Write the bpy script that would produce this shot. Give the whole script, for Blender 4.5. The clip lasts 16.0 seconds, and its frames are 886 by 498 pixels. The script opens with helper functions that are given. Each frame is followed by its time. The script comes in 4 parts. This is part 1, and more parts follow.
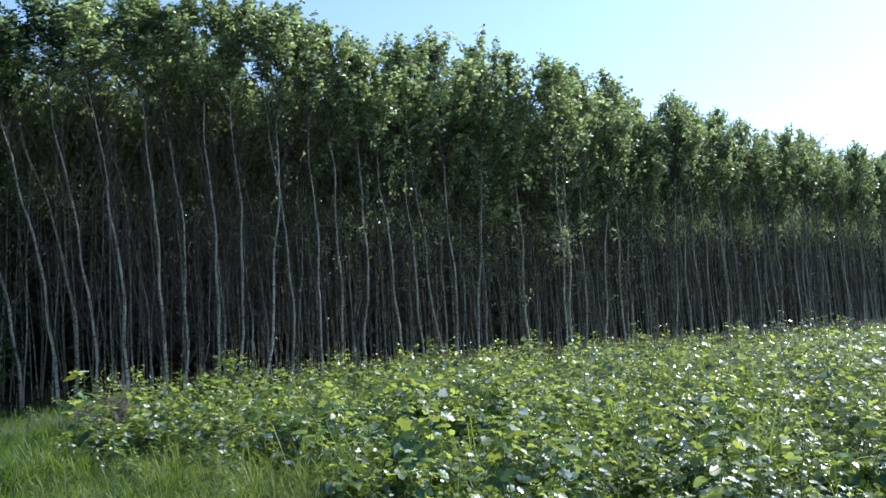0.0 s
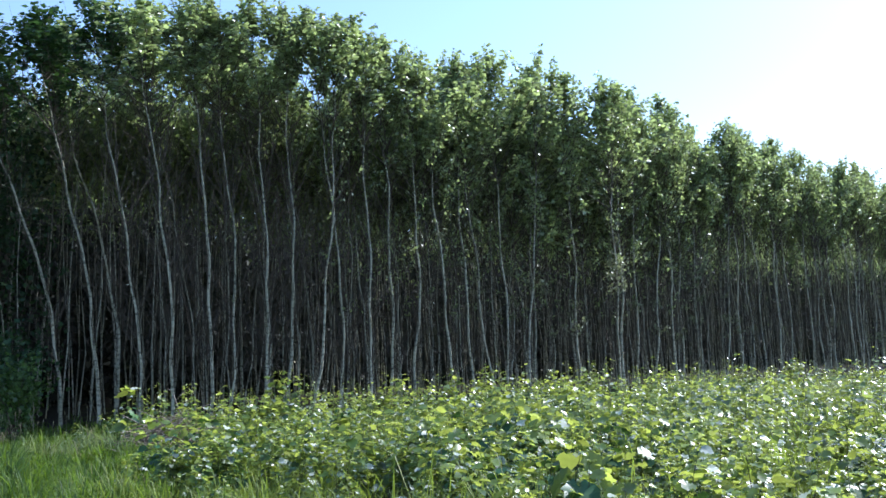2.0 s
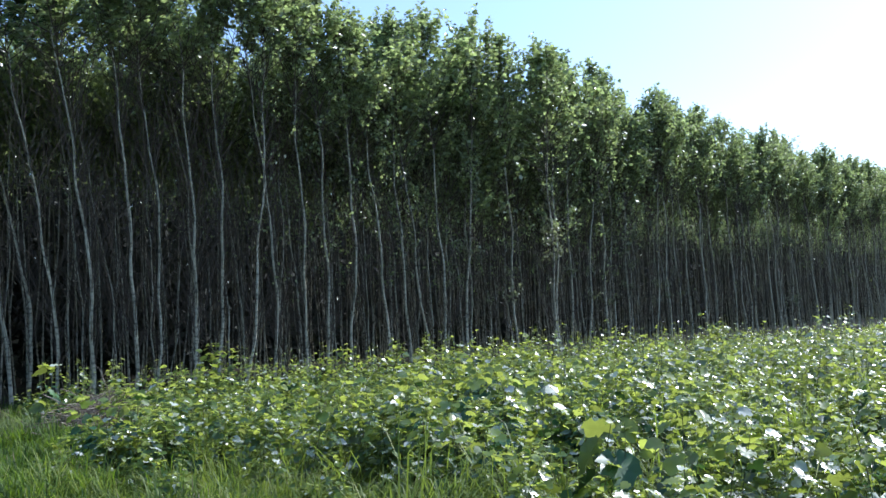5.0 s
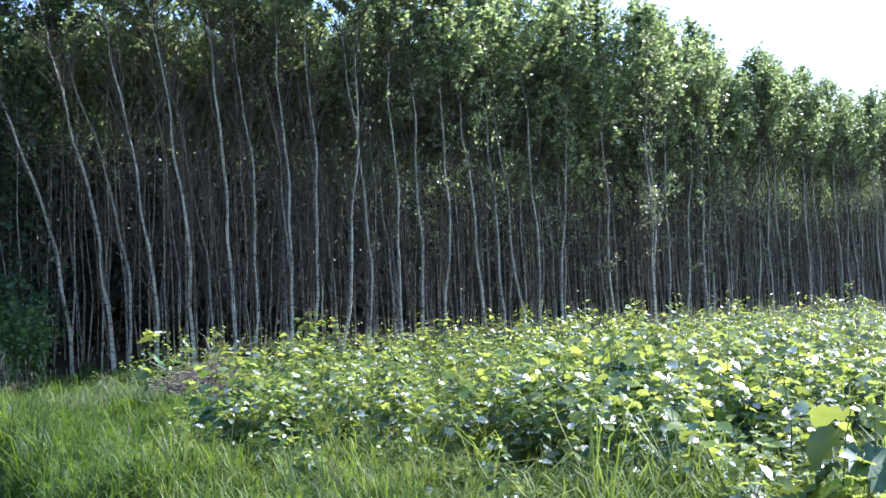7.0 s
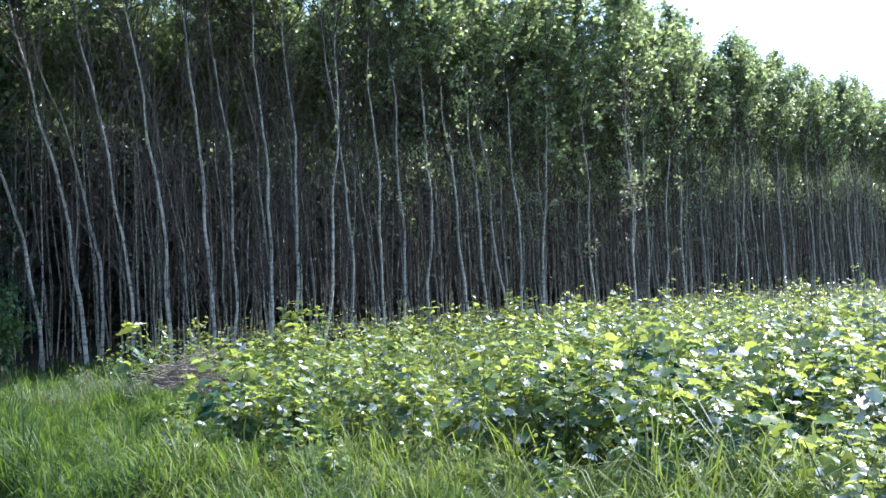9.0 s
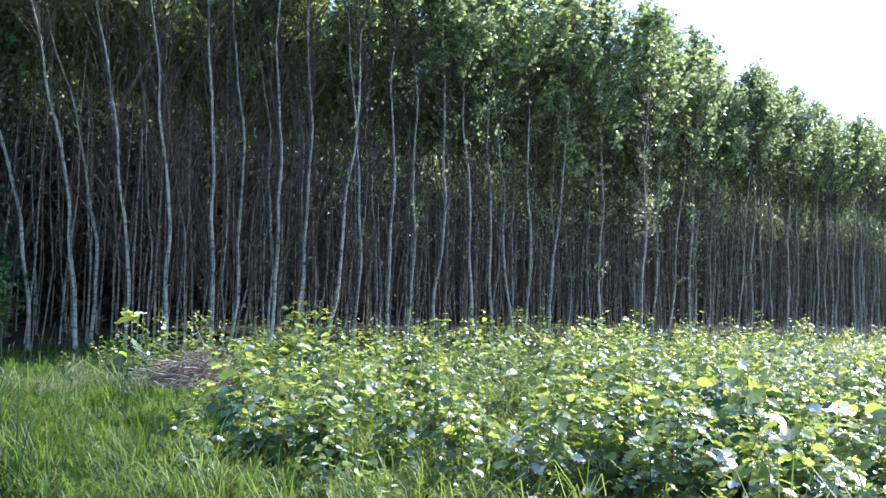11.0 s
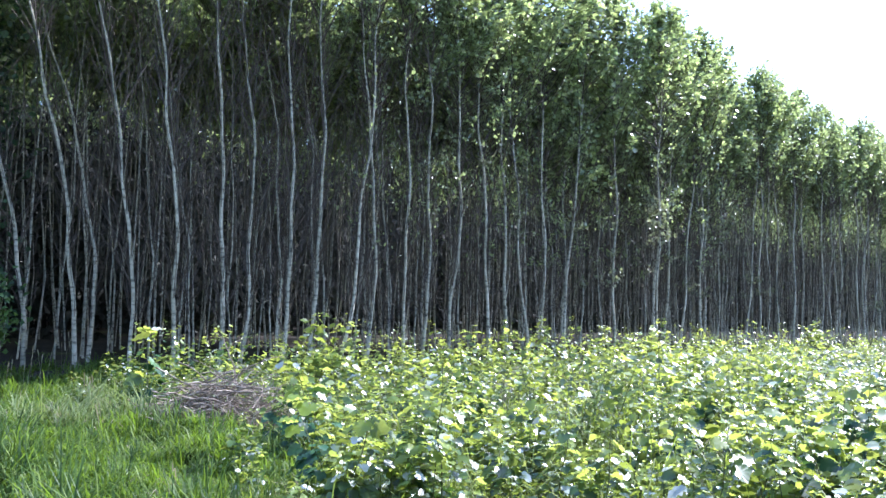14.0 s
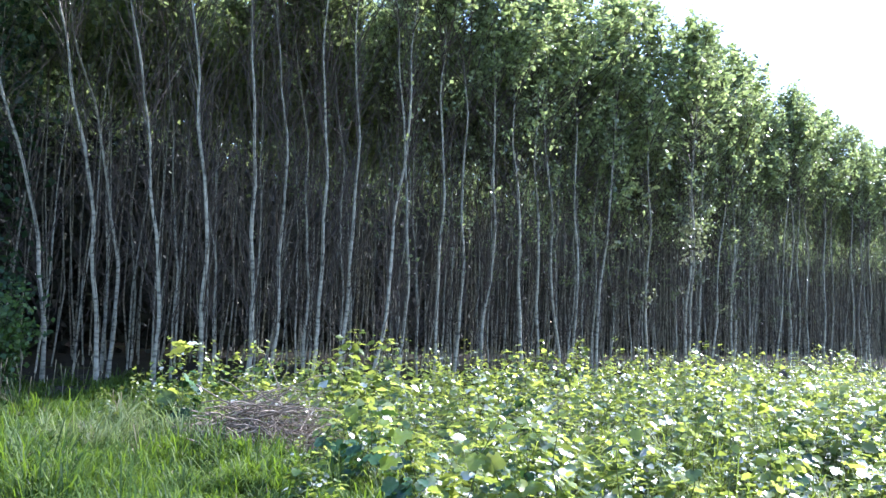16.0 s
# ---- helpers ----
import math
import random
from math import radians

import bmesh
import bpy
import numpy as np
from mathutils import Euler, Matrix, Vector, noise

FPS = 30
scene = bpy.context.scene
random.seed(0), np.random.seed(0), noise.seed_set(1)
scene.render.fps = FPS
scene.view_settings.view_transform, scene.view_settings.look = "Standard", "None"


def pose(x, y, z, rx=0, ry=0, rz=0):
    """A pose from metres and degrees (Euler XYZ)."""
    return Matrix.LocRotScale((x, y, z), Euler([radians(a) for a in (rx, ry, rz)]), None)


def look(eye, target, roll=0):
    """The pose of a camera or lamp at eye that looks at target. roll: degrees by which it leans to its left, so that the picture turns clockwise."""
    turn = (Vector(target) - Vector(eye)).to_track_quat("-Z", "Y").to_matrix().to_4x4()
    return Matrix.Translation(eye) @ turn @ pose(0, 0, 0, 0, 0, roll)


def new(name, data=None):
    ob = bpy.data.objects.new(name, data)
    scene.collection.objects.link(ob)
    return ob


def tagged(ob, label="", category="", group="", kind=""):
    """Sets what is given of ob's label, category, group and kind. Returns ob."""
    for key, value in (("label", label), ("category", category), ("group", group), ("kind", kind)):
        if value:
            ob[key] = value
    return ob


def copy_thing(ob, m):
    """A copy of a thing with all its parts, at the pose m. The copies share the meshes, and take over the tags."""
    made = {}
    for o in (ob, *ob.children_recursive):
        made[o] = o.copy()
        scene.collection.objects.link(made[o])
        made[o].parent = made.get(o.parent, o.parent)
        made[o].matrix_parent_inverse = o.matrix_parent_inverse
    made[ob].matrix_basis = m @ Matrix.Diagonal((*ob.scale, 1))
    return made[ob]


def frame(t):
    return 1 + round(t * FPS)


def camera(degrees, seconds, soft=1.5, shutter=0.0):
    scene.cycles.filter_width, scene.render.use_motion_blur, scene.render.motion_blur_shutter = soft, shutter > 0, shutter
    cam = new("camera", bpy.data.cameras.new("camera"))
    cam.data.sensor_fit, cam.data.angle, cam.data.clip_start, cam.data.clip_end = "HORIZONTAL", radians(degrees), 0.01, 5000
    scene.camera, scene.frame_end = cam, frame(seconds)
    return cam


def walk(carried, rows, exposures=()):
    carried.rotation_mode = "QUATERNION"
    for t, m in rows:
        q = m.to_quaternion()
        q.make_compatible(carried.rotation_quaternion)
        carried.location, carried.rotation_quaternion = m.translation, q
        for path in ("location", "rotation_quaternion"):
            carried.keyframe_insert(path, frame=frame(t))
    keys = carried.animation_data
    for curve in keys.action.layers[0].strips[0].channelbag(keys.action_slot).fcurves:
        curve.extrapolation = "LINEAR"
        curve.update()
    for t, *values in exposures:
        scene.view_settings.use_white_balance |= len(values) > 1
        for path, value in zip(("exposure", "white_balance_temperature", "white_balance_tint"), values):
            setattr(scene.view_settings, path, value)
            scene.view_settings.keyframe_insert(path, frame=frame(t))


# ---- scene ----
cam = camera(57.02, 16.0, soft=1.48)

PATH = [
    (0, (0.299, -0.152, 1.539), (0.171, 9.802, 2.496), -3.33),
    (0.5, (-0.211, 0.329, 1.531), (-0.347, 10.284, 2.472), -2.54),
    (1, (-0.289, 0.401, 1.531), (-0.177, 10.331, 2.705), -2.30),
    (1.5, (-0.346, 0.506, 1.511), (-0.658, 10.404, 2.903), -4.45),
    (2, (-0.680, 0.730, 1.501), (-1.050, 10.636, 2.820), -1.57),
    (2.5, (-0.822, 0.983, 1.496), (0.131, 10.859, 2.743), -2.44),
    (3, (-0.903, 0.892, 1.489), (0.476, 10.732, 2.622), -1.85),
    (3.5, (-0.915, 0.966, 1.479), (-0.017, 10.862, 2.610), -2.15),
    (4, (-1.190, 1.224, 1.478), (-0.347, 11.145, 2.411), -0.44),
    (4.5, (-1.301, 1.388, 1.481), (-0.131, 11.284, 2.320), -1.06),
    (5, (-1.197, 1.480, 1.443), (-0.586, 11.418, 2.380), -2.75),
    (5.2, (-1.179, 1.616, 1.436), (-1.105, 11.557, 2.522), -2.59),
    (7.3, (-1.777, 2.275, 1.430), (-2.233, 12.247, 2.014), -2.45),
    (7.5, (-1.816, 2.361, 1.428), (-2.439, 12.326, 2.001), -2.55),
    (8, (-2.158, 2.573, 1.436), (-2.952, 12.528, 1.956), -0.21),
    (8.5, (-2.202, 2.596, 1.432), (-2.133, 12.582, 1.963), -0.88),
    (9, (-2.127, 2.569, 1.431), (-2.040, 12.557, 1.899), -2.89),
    (9.2, (-2.139, 2.669, 1.439), (-2.478, 12.650, 1.949), -2.15),
    (11.3, (-2.732, 3.356, 1.507), (-2.475, 13.337, 2.075), 2.08),
    (11.5, (-2.790, 3.442, 1.513), (-2.653, 13.426, 2.064), 1.43),
    (12, (-2.979, 3.574, 1.553), (-2.818, 13.554, 2.165), 3.09),
    (12.5, (-3.128, 3.610, 1.541), (-2.927, 13.566, 2.463), 1.91),
    (13, (-3.210, 3.823, 1.537), (-3.289, 13.786, 2.391), -0.49),
    (13.5, (-3.350, 4.010, 1.544), (-3.675, 13.976, 2.299), 1.13),
    (14, (-3.472, 4.153, 1.555), (-3.006, 14.121, 2.205), 1.52),
    (14.5, (-3.570, 4.158, 1.547), (-2.736, 14.097, 2.269), 2.95),
    (15, (-3.605, 4.412, 1.509), (-3.261, 14.371, 2.343), 0.95),
    (15.5, (-3.751, 4.629, 1.512), (-3.917, 14.590, 2.384), 1.83),
    (16, (-4.015, 4.817, 1.499), (-3.650, 14.771, 2.386), 2.37),
]
STOPS = [(t, stops, 5520 if t < 6 else 5420, 13 if t < 6 else 22) for t, stops in (
    (0.0, 0.46), (0.5, 0.78), (1.0, 0.5), (1.5, 0.46), (2.0, 0.74), (2.5, 0.38), (3.0, 0.22), (3.5, 0.26), (4.0, 0.55), (4.5, 0.42), (5.0, 0.5), (5.2, 0.5), (7.3, 1.45), (8.0, 1.58), (8.5, 1.45), (9.2, 1.3), (11.3, 1.4), (12.0, 1.45), (12.5, 1.2), (13.0, 1.45), (13.5, 1.8), (14.0, 1.65), (14.5, 1.15), (15.0, 1.25), (15.5, 1.55), (16.0, 1.6))]
walk(cam, [(t, look(eye, target, roll)) for t, eye, target, roll in PATH], STOPS)

# ---- daylight: high sun to the right, almost along the edge of the stand ----
SUN_AZ, SUN_EL = radians(34.5), radians(44.0)      # azimuth counted from +x towards +y
sun_dir = Vector((math.cos(SUN_AZ) * math.cos(SUN_EL), math.sin(SUN_AZ) * math.cos(SUN_EL), math.sin(SUN_EL)))
world = bpy.data.worlds.new("sky")
scene.world = world
world.use_nodes = True
wn, wl = world.node_tree.nodes, world.node_tree.links
wn.clear()
sky = wn.new("ShaderNodeTexSky")
sky.sky_type = "NISHITA"
sky.sun_disc = False
sky.sun_elevation = SUN_EL
sky.sun_rotation = math.pi / 2 - SUN_AZ
sky.air_density, sky.dust_density, sky.ozone_density = 1.1, 0.7, 0.6
back = wn.new("ShaderNodeBackground")
back.inputs["Strength"].default_value = 0.17
wout = wn.new("ShaderNodeOutputWorld")
wl.new(sky.outputs[0], back.inputs[0])
wl.new(back.outputs[0], wout.inputs[0])

sun_data = bpy.data.lights.new("sun", "SUN")
sun_data.energy, sun_data.angle, sun_data.color = 5.0, radians(0.53), (1.0, 0.95, 0.86)
sun = new("sun", sun_data)
sun.matrix_world = look(sun_dir * 60, (0, 0, 0))


# ---- materials ----
def material(name):
    m = bpy.data.materials.new(name)
    m.use_nodes = True
    m.node_tree.nodes.clear()
    return m, m.node_tree.nodes, m.node_tree.links


def ramp_of(n, stops):
    r = n.new("ShaderNodeValToRGB")
    el = r.color_ramp.elements
    while len(el) < len(stops):
        el.new(0.5)
    for e, (p, c) in zip(el, stops):
        e.position, e.color = p, (*c, 1)
    return r


def leaf_material(name, dark, mid, light, through_color, gloss_rough, translucent=0.45, spec=0.5, pale=None, share=0.2, thick_at=0.45):
    """Leaf blade: coloured leaf by leaf, lets light through, waxy on top."""
    m, n, l = material(name)
    geo = n.new("ShaderNodeNewGeometry")
    if pale:        # a share of the leaves is pale: felted undersides, and glints put into the colour
        ramp = ramp_of(n, [(0.0, dark), (0.45 - share / 2, mid), (0.97 - share, light), (1.0 - share, pale), (1.0, pale)])
    else:
        ramp = ramp_of(n, [(0.0, dark), (0.55, mid), (1.0, light)])
    l.new(geo.outputs["Random Per Island"], ramp.inputs[0])
    tex = n.new("ShaderNodeTexNoise")
    tex.inputs["Scale"].default_value = 9.0
    coord = n.new("ShaderNodeTexCoord")
    l.new(coord.outputs["Object"], tex.inputs["Vector"])
    hue = n.new("ShaderNodeMix")
    hue.data_type, hue.blend_type = "RGBA", "MULTIPLY"
    hue.inputs[0].default_value = 0.5
    l.new(ramp.outputs[0], hue.inputs[6])
    grey = ramp_of(n, [(0.3, (0.6, 0.6, 0.6)), (0.7, (1.25, 1.25, 1.1))])
    l.new(tex.outputs[0], grey.inputs[0])
    l.new(grey.outputs[0], hue.inputs[7])
    bsdf = n.new("ShaderNodeBsdfPrincipled")
    bsdf.inputs["Roughness"].default_value = gloss_rough
    bsdf.inputs["Specular IOR Level"].default_value = spec
    l.new(hue.outputs[2], bsdf.inputs["Base Color"])
    tr = n.new("ShaderNodeBsdfTranslucent")
    second = n.new("ShaderNodeMath")
    second.operation = "MULTIPLY"
    second.inputs[1].default_value = 7.31
    l.new(geo.outputs["Random Per Island"], second.inputs[0])
    part_of = n.new("ShaderNodeMath")
    part_of.operation = "FRACT"
    l.new(second.outputs[0], part_of.inputs[0])
    thick = [c * 0.35 for c in through_color]
    thin = [min(1.0, c * 1.35) for c in through_color]
    glow = ramp_of(n, [(0.0, thick), (thick_at, through_color), (1.0, thin)])
    l.new(part_of.outputs[0], glow.inputs[0])
    tint = n.new("ShaderNodeMix")
    tint.data_type, tint.blend_type = "RGBA", "MULTIPLY"
    tint.inputs[0].default_value = 0.35
    l.new(glow.outputs[0], tint.inputs[6])
    l.new(grey.outputs[0], tint.inputs[7])
    l.new(tint.outputs[2], tr.inputs[0])
    mix = n.new("ShaderNodeMixShader")
    mix.inputs[0].default_value = translucent
    l.new(bsdf.outputs[0], mix.inputs[1])
    l.new(tr.outputs[0], mix.inputs[2])
    out = n.new("ShaderNodeOutputMaterial")
    l.new(mix.outputs[0], out.inputs[0])
    return m


def rough_material(name, stops, scale, detail, rough, bump, stretch=(1, 1, 1), second=None):
    """Bark, soil and dead wood: two sizes of noise in colour and relief."""
    m, n, l = material(name)
    coord = n.new("ShaderNodeNewGeometry")
    mp = n.new("ShaderNodeMapping")
    mp.inputs["Scale"].default_value = stretch
    l.new(coord.outputs["Position"], mp.inputs[0])
    tex = n.new("ShaderNodeTexNoise")
    tex.inputs["Scale"].default_value, tex.inputs["Detail"].default_value = scale, detail
    l.new(mp.outputs[0], tex.inputs["Vector"])
    ramp = ramp_of(n, stops)
    l.new(tex.outputs[0], ramp.inputs[0])
    wide = n.new("ShaderNodeTexNoise")
    wide.inputs["Scale"].default_value = second or scale * 0.12
    l.new(coord.outputs["Position"], wide.inputs["Vector"])
    wr = ramp_of(n, [(0.3, (0.65, 0.66, 0.62)), (0.7, (1.15, 1.13, 1.1))])
    l.new(wide.outputs[0], wr.inputs[0])
    mul = n.new("ShaderNodeMix")
    mul.data_type, mul.blend_type = "RGBA", "MULTIPLY"
    mul.inputs[0].default_value = 0.8
    l.new(ramp.outputs[0], mul.inputs[6])
    l.new(wr.outputs[0], mul.inputs[7])
    bsdf = n.new("ShaderNodeBsdfPrincipled")
    bsdf.inputs["Roughness"].default_value = rough
    bsdf.inputs["Specular IOR Level"].default_value = 0.25
    l.new(mul.outputs[2], bsdf.inputs["Base Color"])
    bp = n.new("ShaderNodeBump")
    bp.inputs["Strength"].default_value, bp.inputs["Distance"].default_value = bump, 0.02
    l.new(tex.outputs[0], bp.inputs["Height"])
    l.new(bp.outputs[0], bsdf.inputs["Normal"])
    out = n.new("ShaderNodeOutputMaterial")
    l.new(bsdf.outputs[0], out.inputs[0])
    return m


crown_leaf = leaf_material("poplar_leaf", (0.03, 0.058, 0.034), (0.13, 0.175, 0.092), (0.30, 0.34, 0.18), (0.47, 0.58, 0.20), 0.34, 0.45, 0.9, (0.36, 0.40, 0.32), 0.06, 0.55)
shoot_leaf = leaf_material("shoot_leaf", (0.12, 0.145, 0.085), (0.19, 0.21, 0.13), (0.30, 0.31, 0.22), (0.28, 0.31, 0.15), 0.4, 0.36)
field_leaf = leaf_material("sapling_leaf", (0.010, 0.038, 0.022), (0.024, 0.068, 0.034), (0.08, 0.145, 0.04), (0.37, 0.46, 0.06), 0.30, 0.38, 0.75, (0.62, 0.66, 0.64), 0.08, 0.66)
young_leaf = leaf_material("young_sapling_leaf", (0.06, 0.12, 0.03), (0.14, 0.205, 0.04), (0.24, 0.295, 0.07), (0.46, 0.53, 0.085), 0.32, 0.44, 0.75, (0.66, 0.70, 0.64), 0.05, 0.5)
# shrub leaf; on crowns at the stand's end its dark tone paints shade
bush_and_shade_leaf = leaf_material("bush_and_shade_leaf", (0.025, 0.055, 0.035), (0.04, 0.085, 0.045), (0.07, 0.125, 0.045), (0.08, 0.16, 0.03), 0.5, 0.3, 0.3)
light_bush = leaf_material("light_bush_leaf", (0.03, 0.07, 0.027), (0.06, 0.12, 0.04), (0.11, 0.175, 0.055), (0.16, 0.28, 0.04), 0.42, 0.4)
dark_leaf = leaf_material("large_sapling_leaf", (0.016, 0.055, 0.03), (0.03, 0.088, 0.042), (0.06, 0.135, 0.05), (0.10, 0.20, 0.03), 0.42, 0.18, 0.4)
# tone of the added depth blades; its darkness stands in for shade
dark_filler = leaf_material("dark_depth_filler", (0.035, 0.038, 0.034), (0.055, 0.06, 0.052), (0.08, 0.085, 0.072), (0.05, 0.06, 0.04), 0.7, 0.2, 0.2)
grass_blade = leaf_material("grass_blade", (0.014, 0.04, 0.01), (0.05, 0.098, 0.016), (0.16, 0.22, 0.048), (0.20, 0.32, 0.022), 0.55, 0.38, 0.3)
light_blade = leaf_material("light_grass", (0.06, 0.10, 0.015), (0.13, 0.18, 0.03), (0.26, 0.28, 0.09), (0.32, 0.42, 0.05), 0.55, 0.38, 0.35)
pale_blade = leaf_material("pale_grass", (0.09, 0.14, 0.05), (0.15, 0.20, 0.08), (0.23, 0.26, 0.13), (0.26, 0.34, 0.09), 0.6, 0.35, 0.3)
dry_blade = leaf_material("dry_grass", (0.17, 0.155, 0.10), (0.24, 0.22, 0.145), (0.33, 0.31, 0.21), (0.3, 0.27, 0.18), 0.6, 0.3, 0.3)
bark = rough_material("poplar_bark", [(0.30, (0.055, 0.057, 0.05)), (0.42, (0.245, 0.235, 0.185)), (0.60, (0.405, 0.388, 0.31)), (0.78, (0.21, 0.204, 0.15))], 7.0, 7, 0.7, 0.4, (0.8, 0.8, 2.2), 0.9)
twig_bark = rough_material("twig_bark", [(0.3, (0.05, 0.04, 0.032)), (0.7, (0.12, 0.098, 0.08))], 14.0, 4, 0.75, 0.2)
green_stem = rough_material("sapling_stem", [(0.3, (0.05, 0.07, 0.025)), (0.7, (0.10, 0.10, 0.045))], 20.0, 3, 0.6, 0.1)
dead_wood = rough_material("dead_wood", [(0.25, (0.085, 0.062, 0.045)), (0.5, (0.235, 0.19, 0.15)), (0.75, (0.42, 0.37, 0.31))], 16.0, 5, 0.8, 0.3)
soil = rough_material("ground_soil", [(0.3, (0.045, 0.05, 0.022)), (0.55, (0.075, 0.085, 0.035)), (0.75, (0.12, 0.105, 0.06))], 3.0, 9, 0.95, 0.6, second=0.25)
litter = rough_material("leaf_litter", [(0.3, (0.028, 0.025, 0.02)), (0.6, (0.06, 0.05, 0.038)), (0.8, (0.10, 0.085, 0.065))], 12.0, 8, 0.95, 0.7, second=0.6)


# ---- plan ----
EDGE_O = np.array((0.0, 27.0))          # a point on the stand's edge
EDGE_E = np.array((0.781, 0.625))       # along the edge, away from the camera
EDGE_N = np.array((-0.625, 0.781))      # into the stand
rng = np.random.default_rng(7)


def edge_xy(s, d):
    return EDGE_O + s * EDGE_E + d * EDGE_N


def smooth(a, b, v):
    t = np.clip((v - a) / (b - a), 0, 1)
    return t * t * (3 - 2 * t)


def ground_z(x, y):
    """Nearly level; a little lower under the stand, and a wheel rut by the verge."""
    x, y = np.asarray(x, float), np.asarray(y, float)
    depth = (x - EDGE_O[0]) * EDGE_N[0] + (y - EDGE_O[1]) * EDGE_N[1]
    z = 0.16 * (1 - smooth(-14, -3, depth))
    left = 0.38 - ((x + 6.7) * 0.827 + (y - 10.2) * 0.562)      # metres to the left of the rut's lip
    z = z + (0.07 * smooth(-1.4, -0.1, left) * (1 - smooth(-0.1, 0.05, left)) - 0.5 * smooth(0.0, 0.32, left) * (1 - smooth(1.0, 2.6, left))) * (1 - smooth(14, 17, y)) * smooth(4.7, 5.8, y)
    return z + 0.03 * np.sin(x * 1.3 + 0.7 * y) + 0.02 * np.sin(2.1 * y - x)


# ---- mesh helpers ----
def sized_mesh(name, verts, faces, mat, flat=True):
    """A mesh from arrays of equal-sided faces."""
    me = bpy.data.meshes.new(name)
    k = faces.shape[1]
    me.vertices.add(len(verts))
    me.vertices.foreach_set("co", np.ascontiguousarray(verts, dtype=np.float32).ravel())
    me.loops.add(faces.size)
    me.loops.foreach_set("vertex_index", np.ascontiguousarray(faces, dtype=np.int32).ravel())
    me.polygons.add(len(faces))
    me.polygons.foreach_set("loop_start", np.arange(0, faces.size, k, dtype=np.int32))
    me.polygons.foreach_set("loop_total", np.full(len(faces), k, dtype=np.int32))
    me.update(calc_edges=True)
    me.validate()
    if not flat:
        me.polygons.foreach_set("use_smooth", np.ones(len(faces), dtype=bool))
    me.materials.append(mat)
    return me


def place(name, me, parent=None, label=""):
    ob = new(name, me)
    if parent:
        ob.parent = parent
    if label:
        ob["label"] = label
    return ob


# leaf blades: u across, v along, w out of the blade
SMALL_V = np.array([(0, 0, 0), (0.4, 0.42, 0.09), (0, 1, -0.06), (-0.4, 0.42, 0.09)])
SMALL_F = np.array([(0, 1, 2), (0, 2, 3)])
BROAD_V = np.array([(0, 0, 0), (0.30, 0.02, 0.05), (0.47, 0.28, 0.16), (0.32, 0.62, 0.08), (0, 1, -0.22),
                    (-0.32, 0.62, 0.08), (-0.47, 0.28, 0.16), (-0.30, 0.02, 0.05), (0, 0.45, 0.0)])
BROAD_F = np.array([(0, 1, 8), (1, 2, 8), (2, 3, 8), (3, 4, 8), (4, 5, 8), (5, 6, 8), (6, 7, 8), (7, 0, 8)])


# five-lobed leaf: one half of its rim, mirrored, about a centre on the midrib; lobes hang, the bays between them rise
RIM = [(0, 0), (0.13, -0.07), (0.31, -0.02), (0.34, 0.11), (0.50, 0.23), (0.42, 0.38), (0.46, 0.56), (0.30, 0.67), (0.18, 0.83), (0, 1.0)]
RIM = np.array(RIM + [(-u, v) for u, v in RIM[-2:0:-1]])
SINK = np.where(np.arange(18) % 2 == 0, -0.08, 0.05) * (0.4 + np.hypot(RIM[:, 0], RIM[:, 1] - 0.4))
LOBED_V = np.concatenate([np.column_stack([RIM, SINK + 0.16 * np.abs(RIM[:, 0]) - 0.16 * RIM[:, 1]**2]), [(0, 0.4, -0.05)]])
LOBED_F = np.array([(i, (i + 1) % 18, 18) for i in range(18)])


def unit(a):
    return a / np.maximum(np.linalg.norm(a, axis=-1, keepdims=True), 1e-9)


def blades(pos, along, up, size, form=(SMALL_V, SMALL_F)):
    """Verts and triangles of leaves at pos, pointing along, facing up."""
    tv, tf = form
    along = unit(along)
    side = unit(np.cross(along, up))
    face = np.cross(side, along)
    size = np.broadcast_to(size, (len(pos),))
    v = pos[:, None] + size[:, None, None] * (tv[None, :, 0, None] * side[:, None] + tv[None, :, 1, None] * along[:, None] + tv[None, :, 2, None] * face[:, None])
    f = tf[None] + (np.arange(len(pos)) * len(tv))[:, None, None]
    return v.reshape(-1, 3), f.reshape(-1, 3)


def tubes(paths, radii, sides):
    """Verts and quads of tapered tubes; paths (n, k, 3), radii (n, k)."""
    paths, radii = np.asarray(paths, float), np.asarray(radii, float)
    n, k, _ = paths.shape
    tang = unit(np.gradient(paths, axis=1))
    ref = np.where(np.abs(tang[..., 2:3]) > 0.9, np.array((1.0, 0, 0)), np.array((0, 0, 1.0)))
    a = unit(np.cross(tang, ref))
    b = np.cross(tang, a)
    ang = np.arange(sides) * 2 * np.pi / sides
    v = paths[:, :, None] + radii[:, :, None, None] * (np.cos(ang)[None, None, :, None] * a[:, :, None] + np.sin(ang)[None, None, :, None] * b[:, :, None])
    idx = np.arange(n * k * sides).reshape(n, k, sides)
    nxt = np.roll(idx, -1, axis=2)
    f = np.stack([idx[:, :-1], nxt[:, :-1], nxt[:, 1:], idx[:, 1:]], -1)
    return v.reshape(-1, 3), f.reshape(-1, 4)


# ---- ground: one sheet to the horizon, finer where the walk passes ----
def axis(lo, hi, step, far):
    inner = np.arange(lo, hi + 1e-6, step)
    outer = np.array([1.5, 4, 9, 20, 45, 100, 220, 500, 1100])
    outer = outer[outer < far]
    return np.concatenate([lo - outer[::-1], inner, hi + outer])


